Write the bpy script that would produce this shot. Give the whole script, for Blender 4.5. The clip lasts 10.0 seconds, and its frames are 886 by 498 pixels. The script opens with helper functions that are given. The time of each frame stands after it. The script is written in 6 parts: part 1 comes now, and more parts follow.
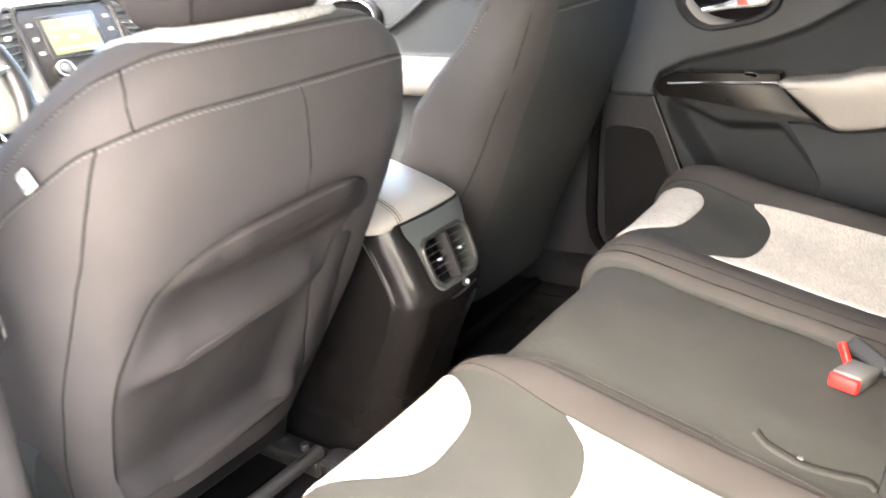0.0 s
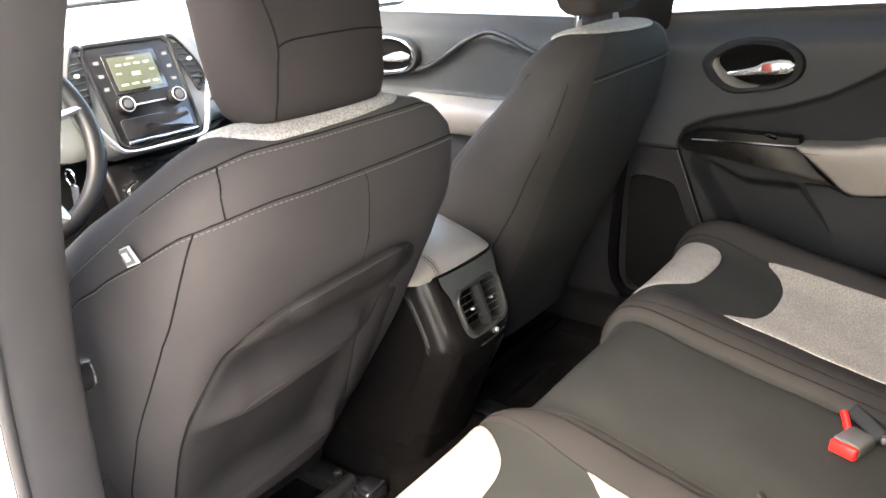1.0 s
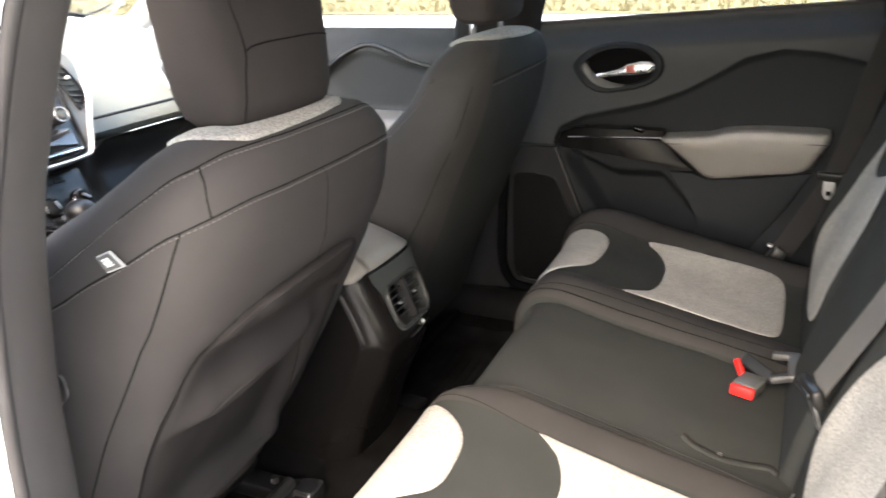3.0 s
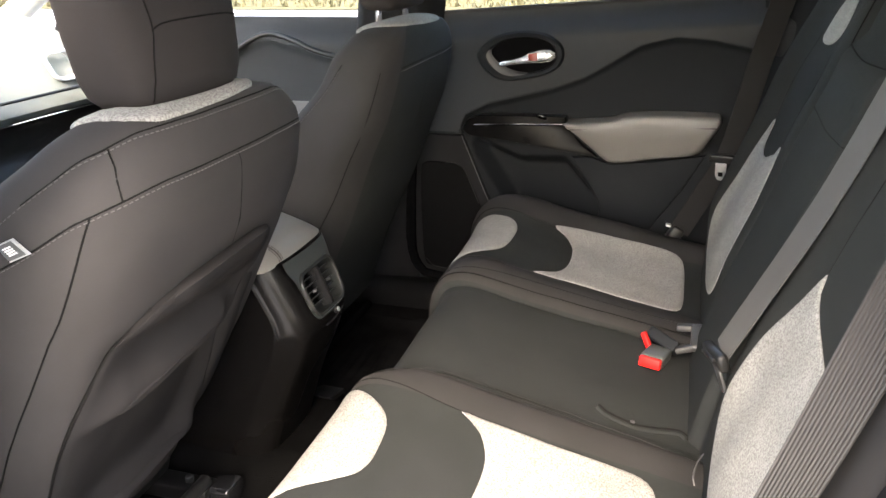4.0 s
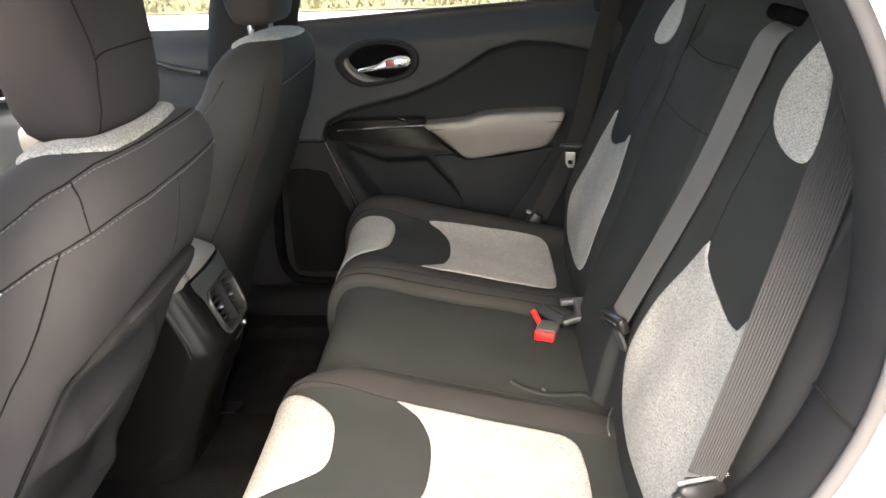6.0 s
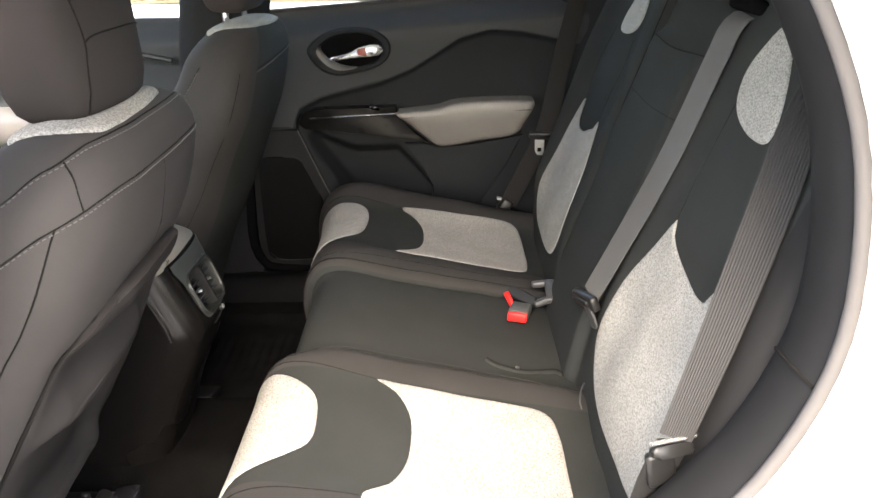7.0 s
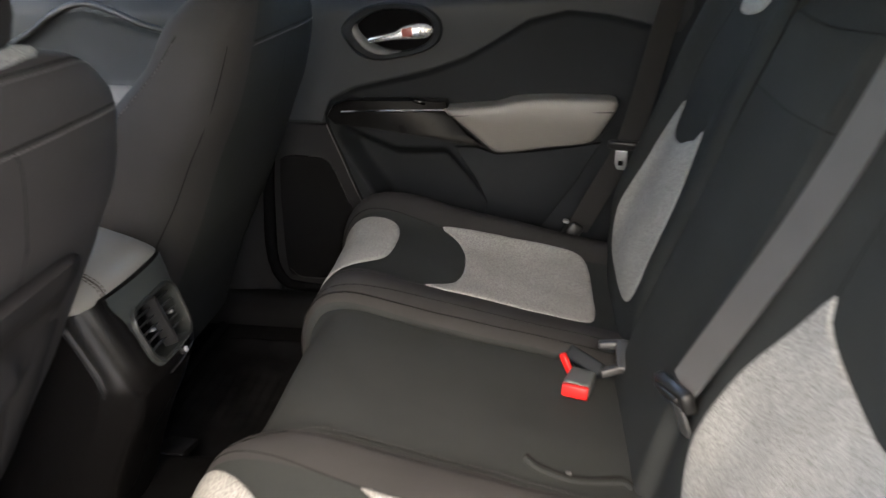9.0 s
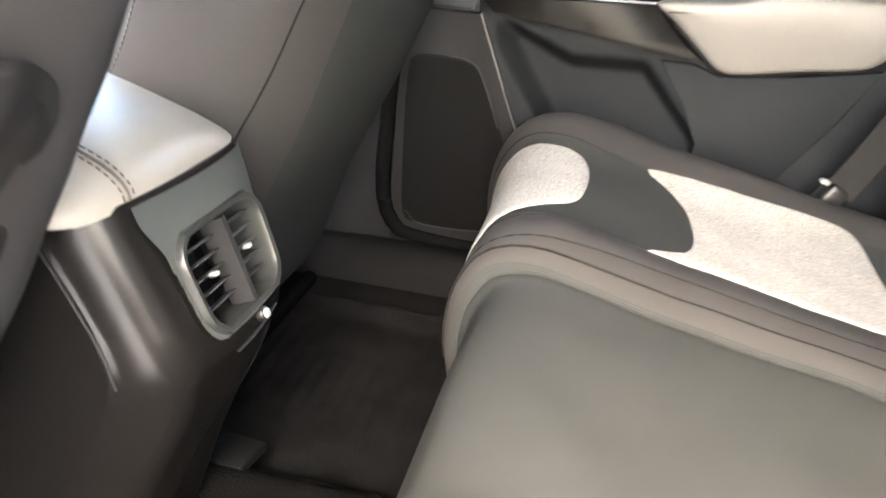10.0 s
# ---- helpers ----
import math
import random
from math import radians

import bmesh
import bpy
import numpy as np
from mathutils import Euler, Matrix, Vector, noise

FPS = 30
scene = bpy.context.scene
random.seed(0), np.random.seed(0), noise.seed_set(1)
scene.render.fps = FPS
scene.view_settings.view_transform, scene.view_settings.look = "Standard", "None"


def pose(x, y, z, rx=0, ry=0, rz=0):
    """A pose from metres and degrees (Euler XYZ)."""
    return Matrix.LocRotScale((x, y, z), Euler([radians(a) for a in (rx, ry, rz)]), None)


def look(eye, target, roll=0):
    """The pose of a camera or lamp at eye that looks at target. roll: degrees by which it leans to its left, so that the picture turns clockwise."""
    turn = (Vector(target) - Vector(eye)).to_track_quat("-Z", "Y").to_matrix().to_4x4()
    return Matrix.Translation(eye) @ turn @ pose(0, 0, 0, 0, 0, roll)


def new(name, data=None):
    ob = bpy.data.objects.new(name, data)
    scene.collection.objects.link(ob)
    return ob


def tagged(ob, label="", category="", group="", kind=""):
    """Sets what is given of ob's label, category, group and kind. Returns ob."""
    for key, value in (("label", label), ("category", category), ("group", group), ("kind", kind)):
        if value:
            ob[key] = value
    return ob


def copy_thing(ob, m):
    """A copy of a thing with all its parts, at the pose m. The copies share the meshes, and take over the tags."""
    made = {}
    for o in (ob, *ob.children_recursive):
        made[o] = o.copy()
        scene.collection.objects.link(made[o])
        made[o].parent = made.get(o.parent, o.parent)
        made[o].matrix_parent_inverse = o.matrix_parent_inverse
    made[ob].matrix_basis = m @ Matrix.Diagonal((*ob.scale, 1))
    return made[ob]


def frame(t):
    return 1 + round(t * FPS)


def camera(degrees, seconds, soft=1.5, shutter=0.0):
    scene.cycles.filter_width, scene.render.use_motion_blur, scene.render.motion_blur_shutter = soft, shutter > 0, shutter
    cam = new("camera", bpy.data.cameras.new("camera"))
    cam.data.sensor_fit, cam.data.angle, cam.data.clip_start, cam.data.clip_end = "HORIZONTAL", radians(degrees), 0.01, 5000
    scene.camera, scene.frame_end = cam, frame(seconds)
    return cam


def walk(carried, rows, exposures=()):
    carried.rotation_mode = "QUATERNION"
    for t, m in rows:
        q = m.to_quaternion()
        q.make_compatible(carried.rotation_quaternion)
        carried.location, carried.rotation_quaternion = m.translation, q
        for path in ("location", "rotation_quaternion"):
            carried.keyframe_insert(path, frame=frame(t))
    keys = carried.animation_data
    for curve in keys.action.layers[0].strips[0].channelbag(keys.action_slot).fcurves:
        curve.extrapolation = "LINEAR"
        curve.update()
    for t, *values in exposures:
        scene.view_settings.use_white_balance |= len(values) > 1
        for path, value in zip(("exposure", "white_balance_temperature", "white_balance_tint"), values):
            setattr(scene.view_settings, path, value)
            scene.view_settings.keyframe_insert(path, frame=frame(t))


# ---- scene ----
cam = camera(58.6, 10.0, shutter=0.5)
PATH = [
    (0, (-0.961, -0.352, 1.297), (0.537, 0.745, 0.556), -4.4),
    (0.5, (-1.015, -0.355, 1.382), (0.451, 0.776, 0.626), -2.4),
    (1, (-1.028, -0.364, 1.412), (0.451, 0.763, 0.676), -2.2),
    (1.5, (-1.035, -0.369, 1.418), (0.458, 0.755, 0.705), -1.8),
    (2, (-1.043, -0.372, 1.418), (0.471, 0.727, 0.71), -1.8),
    (2.5, (-1.117, -0.326, 1.411), (0.468, 0.668, 0.705), -2.7),
    (3, (-1.167, -0.285, 1.406), (0.527, 0.51, 0.699), -2.2),
    (3.2, (-1.172, -0.282, 1.4), (0.555, 0.435, 0.693), -2.0),
    (4.3, (-1.194, -0.247, 1.387), (0.59, 0.283, 0.657), -1.7),
    (4.5, (-1.203, -0.226, 1.386), (0.586, 0.279, 0.648), -2.3),
    (5, (-1.231, -0.188, 1.402), (0.588, 0.197, 0.665), -2.2),
    (5.5, (-1.246, -0.164, 1.413), (0.582, 0.098, 0.645), -5.1),
    (6, (-1.285, -0.13, 1.421), (0.573, -0.029, 0.687), -1.6),
    (7.5, (-1.328, -0.11, 1.418), (0.524, -0.11, 0.662), -1.1),
    (8, (-1.327, -0.11, 1.416), (0.527, -0.1, 0.666), -0.9),
    (8.5, (-1.207, -0.146, 1.372), (0.647, -0.063, 0.628), -0.5),
    (9, (-0.941, -0.16, 1.328), (0.902, 0.04, 0.578), 0.4),
    (9.5, (-0.687, -0.008, 1.204), (1.124, 0.265, 0.4), 3.3),
    (10, (-0.524, 0.062, 1.099), (1.262, 0.418, 0.271), 4.7),
]
EXPOSURES = [(0.0, 5.49, 7400, 12), (0.5, 4.77, 7400, 12), (1.0, 4.43, 7350, 12), (2.0, 4.11, 7300, 12), (3.0, 3.98, 7300, 11), (4.5, 3.81, 7250, 11), (6.0, 3.91, 7200, 10), (8.0, 3.71, 7200, 10), (8.5, 3.49, 7050, 10), (9.0, 3.41, 6950, 10), (9.5, 4.92, 7300, 11), (10.0, 5.65, 7300, 11)]
walk(cam, [(t, look(eye, target, roll)) for t, eye, target, roll in PATH], EXPOSURES)

# ---- light ----
world = bpy.data.worlds.new("sky")
scene.world = world
world.use_nodes = True
wn = world.node_tree
sky = wn.nodes.new("ShaderNodeTexSky")
sky.sky_type = 'NISHITA'
sky.sun_disc = False
sky.sun_elevation, sky.sun_rotation = radians(45), radians(-92)
sky.air_density, sky.dust_density, sky.ozone_density = 1.0, 3.0, 1.0
wn.links.new(sky.outputs[0], wn.nodes["Background"].inputs[0])
wn.nodes["Background"].inputs[1].default_value = 0.15
sun = new("sun", bpy.data.lights.new("sun", 'SUN'))
sun.data.energy, sun.data.angle, sun.data.color = 0.28, radians(25), (1.0, 0.97, 0.93)
sun.matrix_world = look((-7.0, -0.3, 7.0), (0, 0.0, 0.7))


# ---- materials ----
def material(name, colour, rough=0.5, metal=0.0, vary=0.12, scale=6.0, grain=300.0, bump=0.15, depth=0.0006, sheen=0.0,
             weave=False, coat=0.0, spec=0.5, second=None, fleck=0.0, wear=0.0):
    """Base colour with broad stains and fine grain, and a fine relief."""
    m = bpy.data.materials.new(name)
    m.use_nodes = True
    n, l = m.node_tree.nodes, m.node_tree.links
    b = n["Principled BSDF"]
    co = n.new("ShaderNodeTexCoord")
    broad = n.new("ShaderNodeTexNoise")
    broad.inputs["Scale"].default_value, broad.inputs["Detail"].default_value = scale, 5
    fine = n.new("ShaderNodeTexNoise")
    fine.inputs["Scale"].default_value, fine.inputs["Detail"].default_value = grain, 3
    l.new(co.outputs["Object"], broad.inputs["Vector"])
    l.new(co.outputs["Object"], fine.inputs["Vector"])
    c = (*colour, 1)
    ramp = n.new("ShaderNodeValToRGB")
    ramp.color_ramp.elements[0].position, ramp.color_ramp.elements[1].position = 0.3, 0.7
    ramp.color_ramp.elements[0].color = tuple(v * (1 - vary) for v in c[:3]) + (1,)
    ramp.color_ramp.elements[1].color = tuple(min(1, v * (1 + vary)) for v in c[:3]) + (1,)
    l.new(broad.outputs["Fac"], ramp.inputs["Fac"])
    out = ramp.outputs["Color"]
    if fleck:
        mixer = n.new("ShaderNodeMix")
        mixer.data_type = 'RGBA'
        edge = n.new("ShaderNodeValToRGB")
        edge.color_ramp.elements[0].position, edge.color_ramp.elements[1].position = 0.42, 0.62
        l.new(fine.outputs["Fac"], edge.inputs["Fac"])
        l.new(edge.outputs["Color"], mixer.inputs["Factor"])
        l.new(out, mixer.inputs["A"])
        mixer.inputs["B"].default_value = (*second, 1)
        scalem = n.new("ShaderNodeMix")
        scalem.data_type = 'RGBA'
        scalem.inputs["Factor"].default_value = fleck
        l.new(out, scalem.inputs["A"])
        l.new(mixer.outputs["Result"], scalem.inputs["B"])
        out = scalem.outputs["Result"]
    l.new(out, b.inputs["Base Color"])
    rr = n.new("ShaderNodeMapRange")
    rr.inputs["To Min"].default_value, rr.inputs["To Max"].default_value = max(0.02, rough - 0.08), min(1, rough + 0.08)
    l.new(broad.outputs["Fac"], rr.inputs["Value"])
    l.new(rr.outputs["Result"], b.inputs["Roughness"])
    b.inputs["Metallic"].default_value = metal
    b.inputs["Specular IOR Level"].default_value = spec
    if sheen:
        b.inputs["Sheen Weight"].default_value = sheen
        b.inputs["Sheen Roughness"].default_value = 0.5
    if coat:
        b.inputs["Coat Weight"].default_value = coat
        b.inputs["Coat Roughness"].default_value = 0.08
    if bump:
        bp = n.new("ShaderNodeBump")
        bp.inputs["Strength"].default_value, bp.inputs["Distance"].default_value = bump, depth
        height = fine.outputs["Fac"]
        if weave:
            wa = n.new("ShaderNodeTexWave")
            wa.inputs["Scale"].default_value, wa.inputs["Distortion"].default_value = weave, 1.5
            l.new(co.outputs["Object"], wa.inputs["Vector"])
            add = n.new("ShaderNodeMath")
            l.new(wa.outputs["Fac"], add.inputs[0])
            l.new(fine.outputs["Fac"], add.inputs[1])
            height = add.outputs[0]
        l.new(height, bp.inputs["Height"])
        l.new(bp.outputs["Normal"], b.inputs["Normal"])
    return m


BLACK_FABRIC = material("black_fabric", (0.0235, 0.0248, 0.0238), 0.92, vary=0.10, scale=9, grain=900, bump=0.35, depth=0.0006, weave=260, spec=0.03)
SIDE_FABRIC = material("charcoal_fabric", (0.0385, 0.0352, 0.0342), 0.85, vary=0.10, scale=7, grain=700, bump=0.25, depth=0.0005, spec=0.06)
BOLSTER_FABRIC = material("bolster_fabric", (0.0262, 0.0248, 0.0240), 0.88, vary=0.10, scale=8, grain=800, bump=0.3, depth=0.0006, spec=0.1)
HEAD_FABRIC = material("headrest_fabric", (0.0255, 0.0225, 0.0218), 0.88, vary=0.10, scale=7, grain=700, bump=0.25, depth=0.0005, spec=0.05)
LIGHT_FABRIC = material("light_fabric", (0.275, 0.267, 0.247), 0.95, vary=0.10, scale=14, grain=420, bump=0.5, depth=0.0008, second=(0.115, 0.110, 0.100), fleck=0.75, spec=0.05)
BELT_WEB = material("belt_webbing", (0.0145, 0.0142, 0.0142), 0.6, vary=0.08, scale=20, grain=900, bump=0.4, depth=0.0006, spec=0.2)
BLACK_PLASTIC = material("black_plastic", (0.0090, 0.0088, 0.0087), 0.36, vary=0.10, scale=5, grain=1200, bump=0.2, depth=0.0003, spec=0.35)
UPPER_TRIM = material("upper_door_trim", (0.0193, 0.0220, 0.0242), 0.6, vary=0.08, scale=4, grain=1000, bump=0.3, depth=0.0004, spec=0.25)
POCKET_CLOTH = material("pocket_cloth", (0.0205, 0.0190, 0.0187), 0.9, vary=0.1, scale=9, grain=800, bump=0.3, depth=0.0005, spec=0.02)
DARK_TRIM = material("dark_grey_trim", (0.0133, 0.0149, 0.0166), 0.62, vary=0.1, scale=4, grain=1000, bump=0.3, depth=0.0004, spec=0.06)
MID_TRIM = material("grey_trim", (0.014, 0.0143, 0.0146), 0.55, vary=0.08, scale=4, grain=1000, bump=0.3, depth=0.0004, spec=0.2)
GLOSS_BLACK = material("gloss_black", (0.012, 0.012, 0.013), 0.12, vary=0.05, bump=0, coat=0.5)
TAUPE_LEATHER = material("taupe_leather", (0.155, 0.146, 0.135), 0.5, vary=0.06, scale=8, grain=500, bump=0.35, depth=0.0005)
CHROME = material("chrome", (0.85, 0.85, 0.86), 0.08, metal=1.0, vary=0.03, bump=0)
SATIN_SILVER = material("satin_silver", (0.58, 0.58, 0.58), 0.32, metal=0.75, vary=0.04, bump=0)
RED_PLASTIC = material("red_plastic", (0.50, 0.013, 0.012), 0.45, spec=0.25, vary=0.05, bump=0)
LATCH_GREY = material("latch_grey", (0.04, 0.04, 0.039), 0.45, metal=0.2, vary=0.08, bump=0.05)
BUCKLE_GREY = material("buckle_grey", (0.065, 0.068, 0.065), 0.5, vary=0.05, grain=900, bump=0.1)
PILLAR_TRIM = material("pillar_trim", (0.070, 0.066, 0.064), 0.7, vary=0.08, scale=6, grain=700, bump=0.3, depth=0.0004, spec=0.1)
# carpet and mat darker than real cloth: deep footwell shade put into base colour
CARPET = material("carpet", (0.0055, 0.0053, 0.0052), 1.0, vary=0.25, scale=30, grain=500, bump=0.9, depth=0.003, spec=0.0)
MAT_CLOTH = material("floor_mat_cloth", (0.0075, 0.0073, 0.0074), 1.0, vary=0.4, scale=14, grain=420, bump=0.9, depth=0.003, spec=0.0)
GRILLE_CLOTH = material("grille_cloth", (0.006, 0.006, 0.006), 0.9, vary=0.1, grain=1500, bump=0.6, depth=0.001, spec=0.0)
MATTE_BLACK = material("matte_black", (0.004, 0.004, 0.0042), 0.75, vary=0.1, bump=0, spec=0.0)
SEAT_SIDE = material("seat_side_cloth", (0.013, 0.0128, 0.013), 0.9, vary=0.1, grain=800, bump=0.3, spec=0.06)
STACK_GREY = material("stack_grey", (0.10, 0.105, 0.10), 0.4, vary=0.06, grain=900, bump=0.2, depth=0.0003)
RUBBER = material("rubber_seal", (0.024, 0.023, 0.023), 0.7, vary=0.15, scale=20, grain=500, bump=0.2, spec=0.2)
GREY_WEB = material("grey_webbing", (0.064, 0.0625, 0.060), 0.6, vary=0.08, scale=20, grain=900, bump=0.4, depth=0.0006, spec=0.2)
WHITE_PAINT = material("white_car_paint", (0.84, 0.84, 0.83), 0.3, vary=0.03, scale=8, bump=0, coat=0.6)
# body white greyed to hold the jamb's shade in its colour; flecks are stains
JAMB_PAINT = material("shaded_white_paint", (0.50, 0.49, 0.475), 0.45, vary=0.10, scale=22, grain=180, bump=0.1, second=(0.36, 0.34, 0.32), fleck=0.4)
HEADLINER = material("headliner", (0.56, 0.56, 0.54), 0.95, vary=0.04, grain=700, bump=0.3)
CREAM_THREAD = material("thread", (0.085, 0.080, 0.076), 0.9, bump=0, spec=0.05)
SEAT_THREAD = material("seat_thread", (0.04, 0.038, 0.037), 0.9, bump=0, spec=0.05)
LID_THREAD = material("lid_thread", (0.085, 0.070, 0.060), 0.9, bump=0, spec=0.05)
DARK_SEAM = material("seam_thread", (0.010, 0.0095, 0.009), 0.95, bump=0, spec=0.03)
PRINT_WHITE = material("print_white", (0.75, 0.75, 0.73), 0.7, bump=0)
TAG_WHITE = material("tag_cloth", (0.38, 0.38, 0.37), 0.8, bump=0.1)
DASH_TOP = material("dash_soft_plastic", (0.165, 0.178, 0.162), 0.5, vary=0.06, scale=4, grain=900, bump=0.3, depth=0.0004)
ASPHALT = material("pale_concrete", (0.42, 0.41, 0.39), 0.9, vary=0.15, scale=0.6, grain=60, bump=0.5, depth=0.004)
GRASS = material("dry_grass", (0.105, 0.098, 0.058), 0.95, vary=0.4, scale=1.2, grain=30, bump=0.6, depth=0.02, second=(0.19, 0.165, 0.10), fleck=0.6, spec=0.0)
LEAF = material("foliage", (0.09, 0.11, 0.03), 0.8, vary=0.35, scale=3, grain=40, bump=0)
STEEL = material("dark_steel", (0.08, 0.08, 0.08), 0.4, metal=0.8, vary=0.1, bump=0)


def glass_material():
    m = bpy.data.materials.new("window_glass")
    m.use_nodes = True
    b = m.node_tree.nodes["Principled BSDF"]
    b.inputs["Base Color"].default_value = (0.95, 0.97, 0.96, 1)
    b.inputs["Roughness"].default_value = 0.0
    b.inputs["IOR"].default_value = 1.1
    b.inputs["Transmission Weight"].default_value = 1.0
    return m


DARK_RED = material("dark_red_window", (0.22, 0.04, 0.03), 0.3, bump=0)
HANDLE_CHROME = material("satin_chrome", (0.78, 0.78, 0.78), 0.2, metal=0.85, vary=0.03, bump=0)
GLASS = glass_material()


def lit_material(name, colour, strength):
    m = bpy.data.materials.new(name)
    m.use_nodes = True
    b = m.node_tree.nodes["Principled BSDF"]
    b.inputs["Base Color"].default_value = (0.02, 0.02, 0.02, 1)
    b.inputs["Roughness"].default_value = 0.2
    b.inputs["Emission Color"].default_value = (*colour, 1)
    b.inputs["Emission Strength"].default_value = strength
    return m


SCREEN = lit_material("radio_screen", (0.38, 0.44, 0.26), 0.035)
SCREEN_MARK = lit_material("radio_screen_mark", (0.85, 0.95, 0.75), 0.12)
KNOB_LIGHT = lit_material("dial_mark", (0.7, 0.75, 0.8), 0.05)


# ---- building helpers ----
def thing(name, label, category, at=(0, 0, 0), group="", kind=""):
    ob = new(name)
    ob.location = at
    ob.empty_display_size = 0.05
    return tagged(ob, label, category, group, kind)


def world_base(ob):
    at = Vector(ob.location)
    while ob.parent:
        ob = ob.parent
        at += Vector(ob.location)
    return at


def part(name, bm, mat, parent=None, label="", smooth=True):
    """Link a bmesh, given in world places, as one mesh object under a thing or a part."""
    if parent is not None:
        bmesh.ops.translate(bm, verts=bm.verts, vec=-world_base(parent))
    me = bpy.data.meshes.new(name)
    bm.normal_update()
    bm.to_mesh(me)
    bm.free()
    me.materials.append(mat)
    if smooth:
        me.polygons.foreach_set("use_smooth", [True] * len(me.polygons))
        me.update()
        me.set_sharp_from_angle(angle=radians(48))
    ob = new(name, me)
    if parent is not None:
        ob.parent = parent
    return tagged(ob, label) if label else ob


def solid(name, bm, mat, label, category, kind="", group="", smooth=True):
    """A thing that is one mesh."""
    return tagged(part(name, bm, mat, None, "", smooth), label, category, group, kind)


def spline(points, n, closed=False):
    """n points along a smooth curve through the given ones, evenly by length."""
    p = np.array(points, float)
    m = len(p)
    dense = []
    spans = m if closed else m - 1
    for i in range(spans):
        if closed:
            a, b, c, d = p[(i - 1) % m], p[i], p[(i + 1) % m], p[(i + 2) % m]
        else:
            b, c = p[i], p[i + 1]
            a = p[i - 1] if i else 2 * b - c
            d = p[i + 2] if i + 2 < m else 2 * c - b
        for k in range(16):
            t = k / 16
            dense.append(0.5 * (2 * b + (c - a) * t + (2 * a - 5 * b + 4 * c - d) * t * t + (3 * b - a - 3 * c + d) * t ** 3))
    dense.append(p[0] if closed else p[-1])
    dense = np.array(dense)
    s = np.concatenate([[0], np.cumsum(np.linalg.norm(np.diff(dense, axis=0), axis=1))])
    want = np.linspace(0, s[-1], n + 1)[:-1] if closed else np.linspace(0, s[-1], n)
    return np.stack([np.interp(want, s, dense[:, k]) for k in range(p.shape[1])], 1)


def loft(rings, closed=True, caps=True):
    """A skin over rings with the same number of points."""
    bm = bmesh.new()
    rows = [[bm.verts.new(Vector(map(float, q))) for q in r] for r in rings]
    n = len(rows[0])
    for a, b in zip(rows, rows[1:]):
        for i in range(n if closed else n - 1):
            j = (i + 1) % n
            bm.faces.new((a[i], a[j], b[j], b[i]))
    if caps and closed:
        bm.faces.new(rows[0][::-1])
        bm.faces.new(rows[-1])
    bmesh.ops.recalc_face_normals(bm, faces=bm.faces)
    return bm


def sheet(f, us, vs, thick=0.0):
    """A grid of f(u, v), made solid towards f(u, v, -thick) where a thickness is given."""
    bm = bmesh.new()
    top = [[bm.verts.new(Vector(map(float, f(u, v, 0.0)))) for v in vs] for u in us]
    for i in range(len(us) - 1):
        for j in range(len(vs) - 1):
            bm.faces.new((top[i][j], top[i + 1][j], top[i + 1][j + 1], top[i][j + 1]))
    if thick:
        low = [[bm.verts.new(Vector(map(float, f(u, v, -thick)))) for v in vs] for u in us]
        for i in range(len(us) - 1):
            for j in range(len(vs) - 1):
                bm.faces.new((low[i][j + 1], low[i + 1][j + 1], low[i + 1][j], low[i][j]))
        for i in range(len(us) - 1):
            bm.faces.new((top[i + 1][0], top[i][0], low[i][0], low[i + 1][0]))
            bm.faces.new((top[i][-1], top[i + 1][-1], low[i + 1][-1], low[i][-1]))
        for j in range(len(vs) - 1):
            bm.faces.new((top[0][j], top[0][j + 1], low[0][j + 1], low[0][j]))
            bm.faces.new((top[-1][j + 1], top[-1][j], low[-1][j], low[-1][j + 1]))
    bmesh.ops.recalc_face_normals(bm, faces=bm.faces)
    return bm


def patch(f, outline, centre, lift=0.003, sink=0.006, n=96, rings=9, puff=0.0):
    """A sewn-in panel: an outline in the (u, v) of f, filled towards a centre, its rim pulled into the surface."""
    line = spline(outline, n, True)
    c = np.array(centre, float)
    bm = bmesh.new()
    rows = []
    for off, k in [(-sink, 1.0), (lift * 0.35, 0.992), (lift * 0.85, 0.97)] + [(lift, 0.94 * (1 - i / rings)) for i in range(rings)]:
        rows.append([bm.verts.new(Vector(map(float, f(*(c + (q - c) * k), off + puff * (1 - k))))) for q in line])
    mid = bm.verts.new(Vector(map(float, f(*c, lift + puff))))
    for a, b in zip(rows, rows[1:]):
        for i in range(n):
            j = (i + 1) % n
            bm.faces.new((a[i], a[j], b[j], b[i]))
    for i in range(n):
        bm.faces.new((rows[-1][i], rows[-1][(i + 1) % n], mid))
    bmesh.ops.recalc_face_normals(bm, faces=bm.faces)
    return bm


def tube(points, r, sides=8, closed=False, flat=1.0):
    p = [Vector(map(float, q)) for q in points]
    rings = []
    up = Vector((0.13, 0.21, 0.97))
    for i, q in enumerate(p):
        a = p[i - 1] if (i or closed) else p[i]
        b = p[(i + 1) % len(p)] if (i + 1 < len(p) or closed) else p[i]
        d = (b - a).normalized()
        s = d.cross(up).normalized()
        w = s.cross(d).normalized()
        rings.append([q + (s * math.cos(k * math.tau / sides) + w * flat * math.sin(k * math.tau / sides)) * r for k in range(sides)])
    if closed:
        rings.append(rings[0])
        bm = loft(rings, True, False)
        bmesh.ops.remove_doubles(bm, verts=bm.verts, dist=1e-6)
        return bm
    return loft(rings)


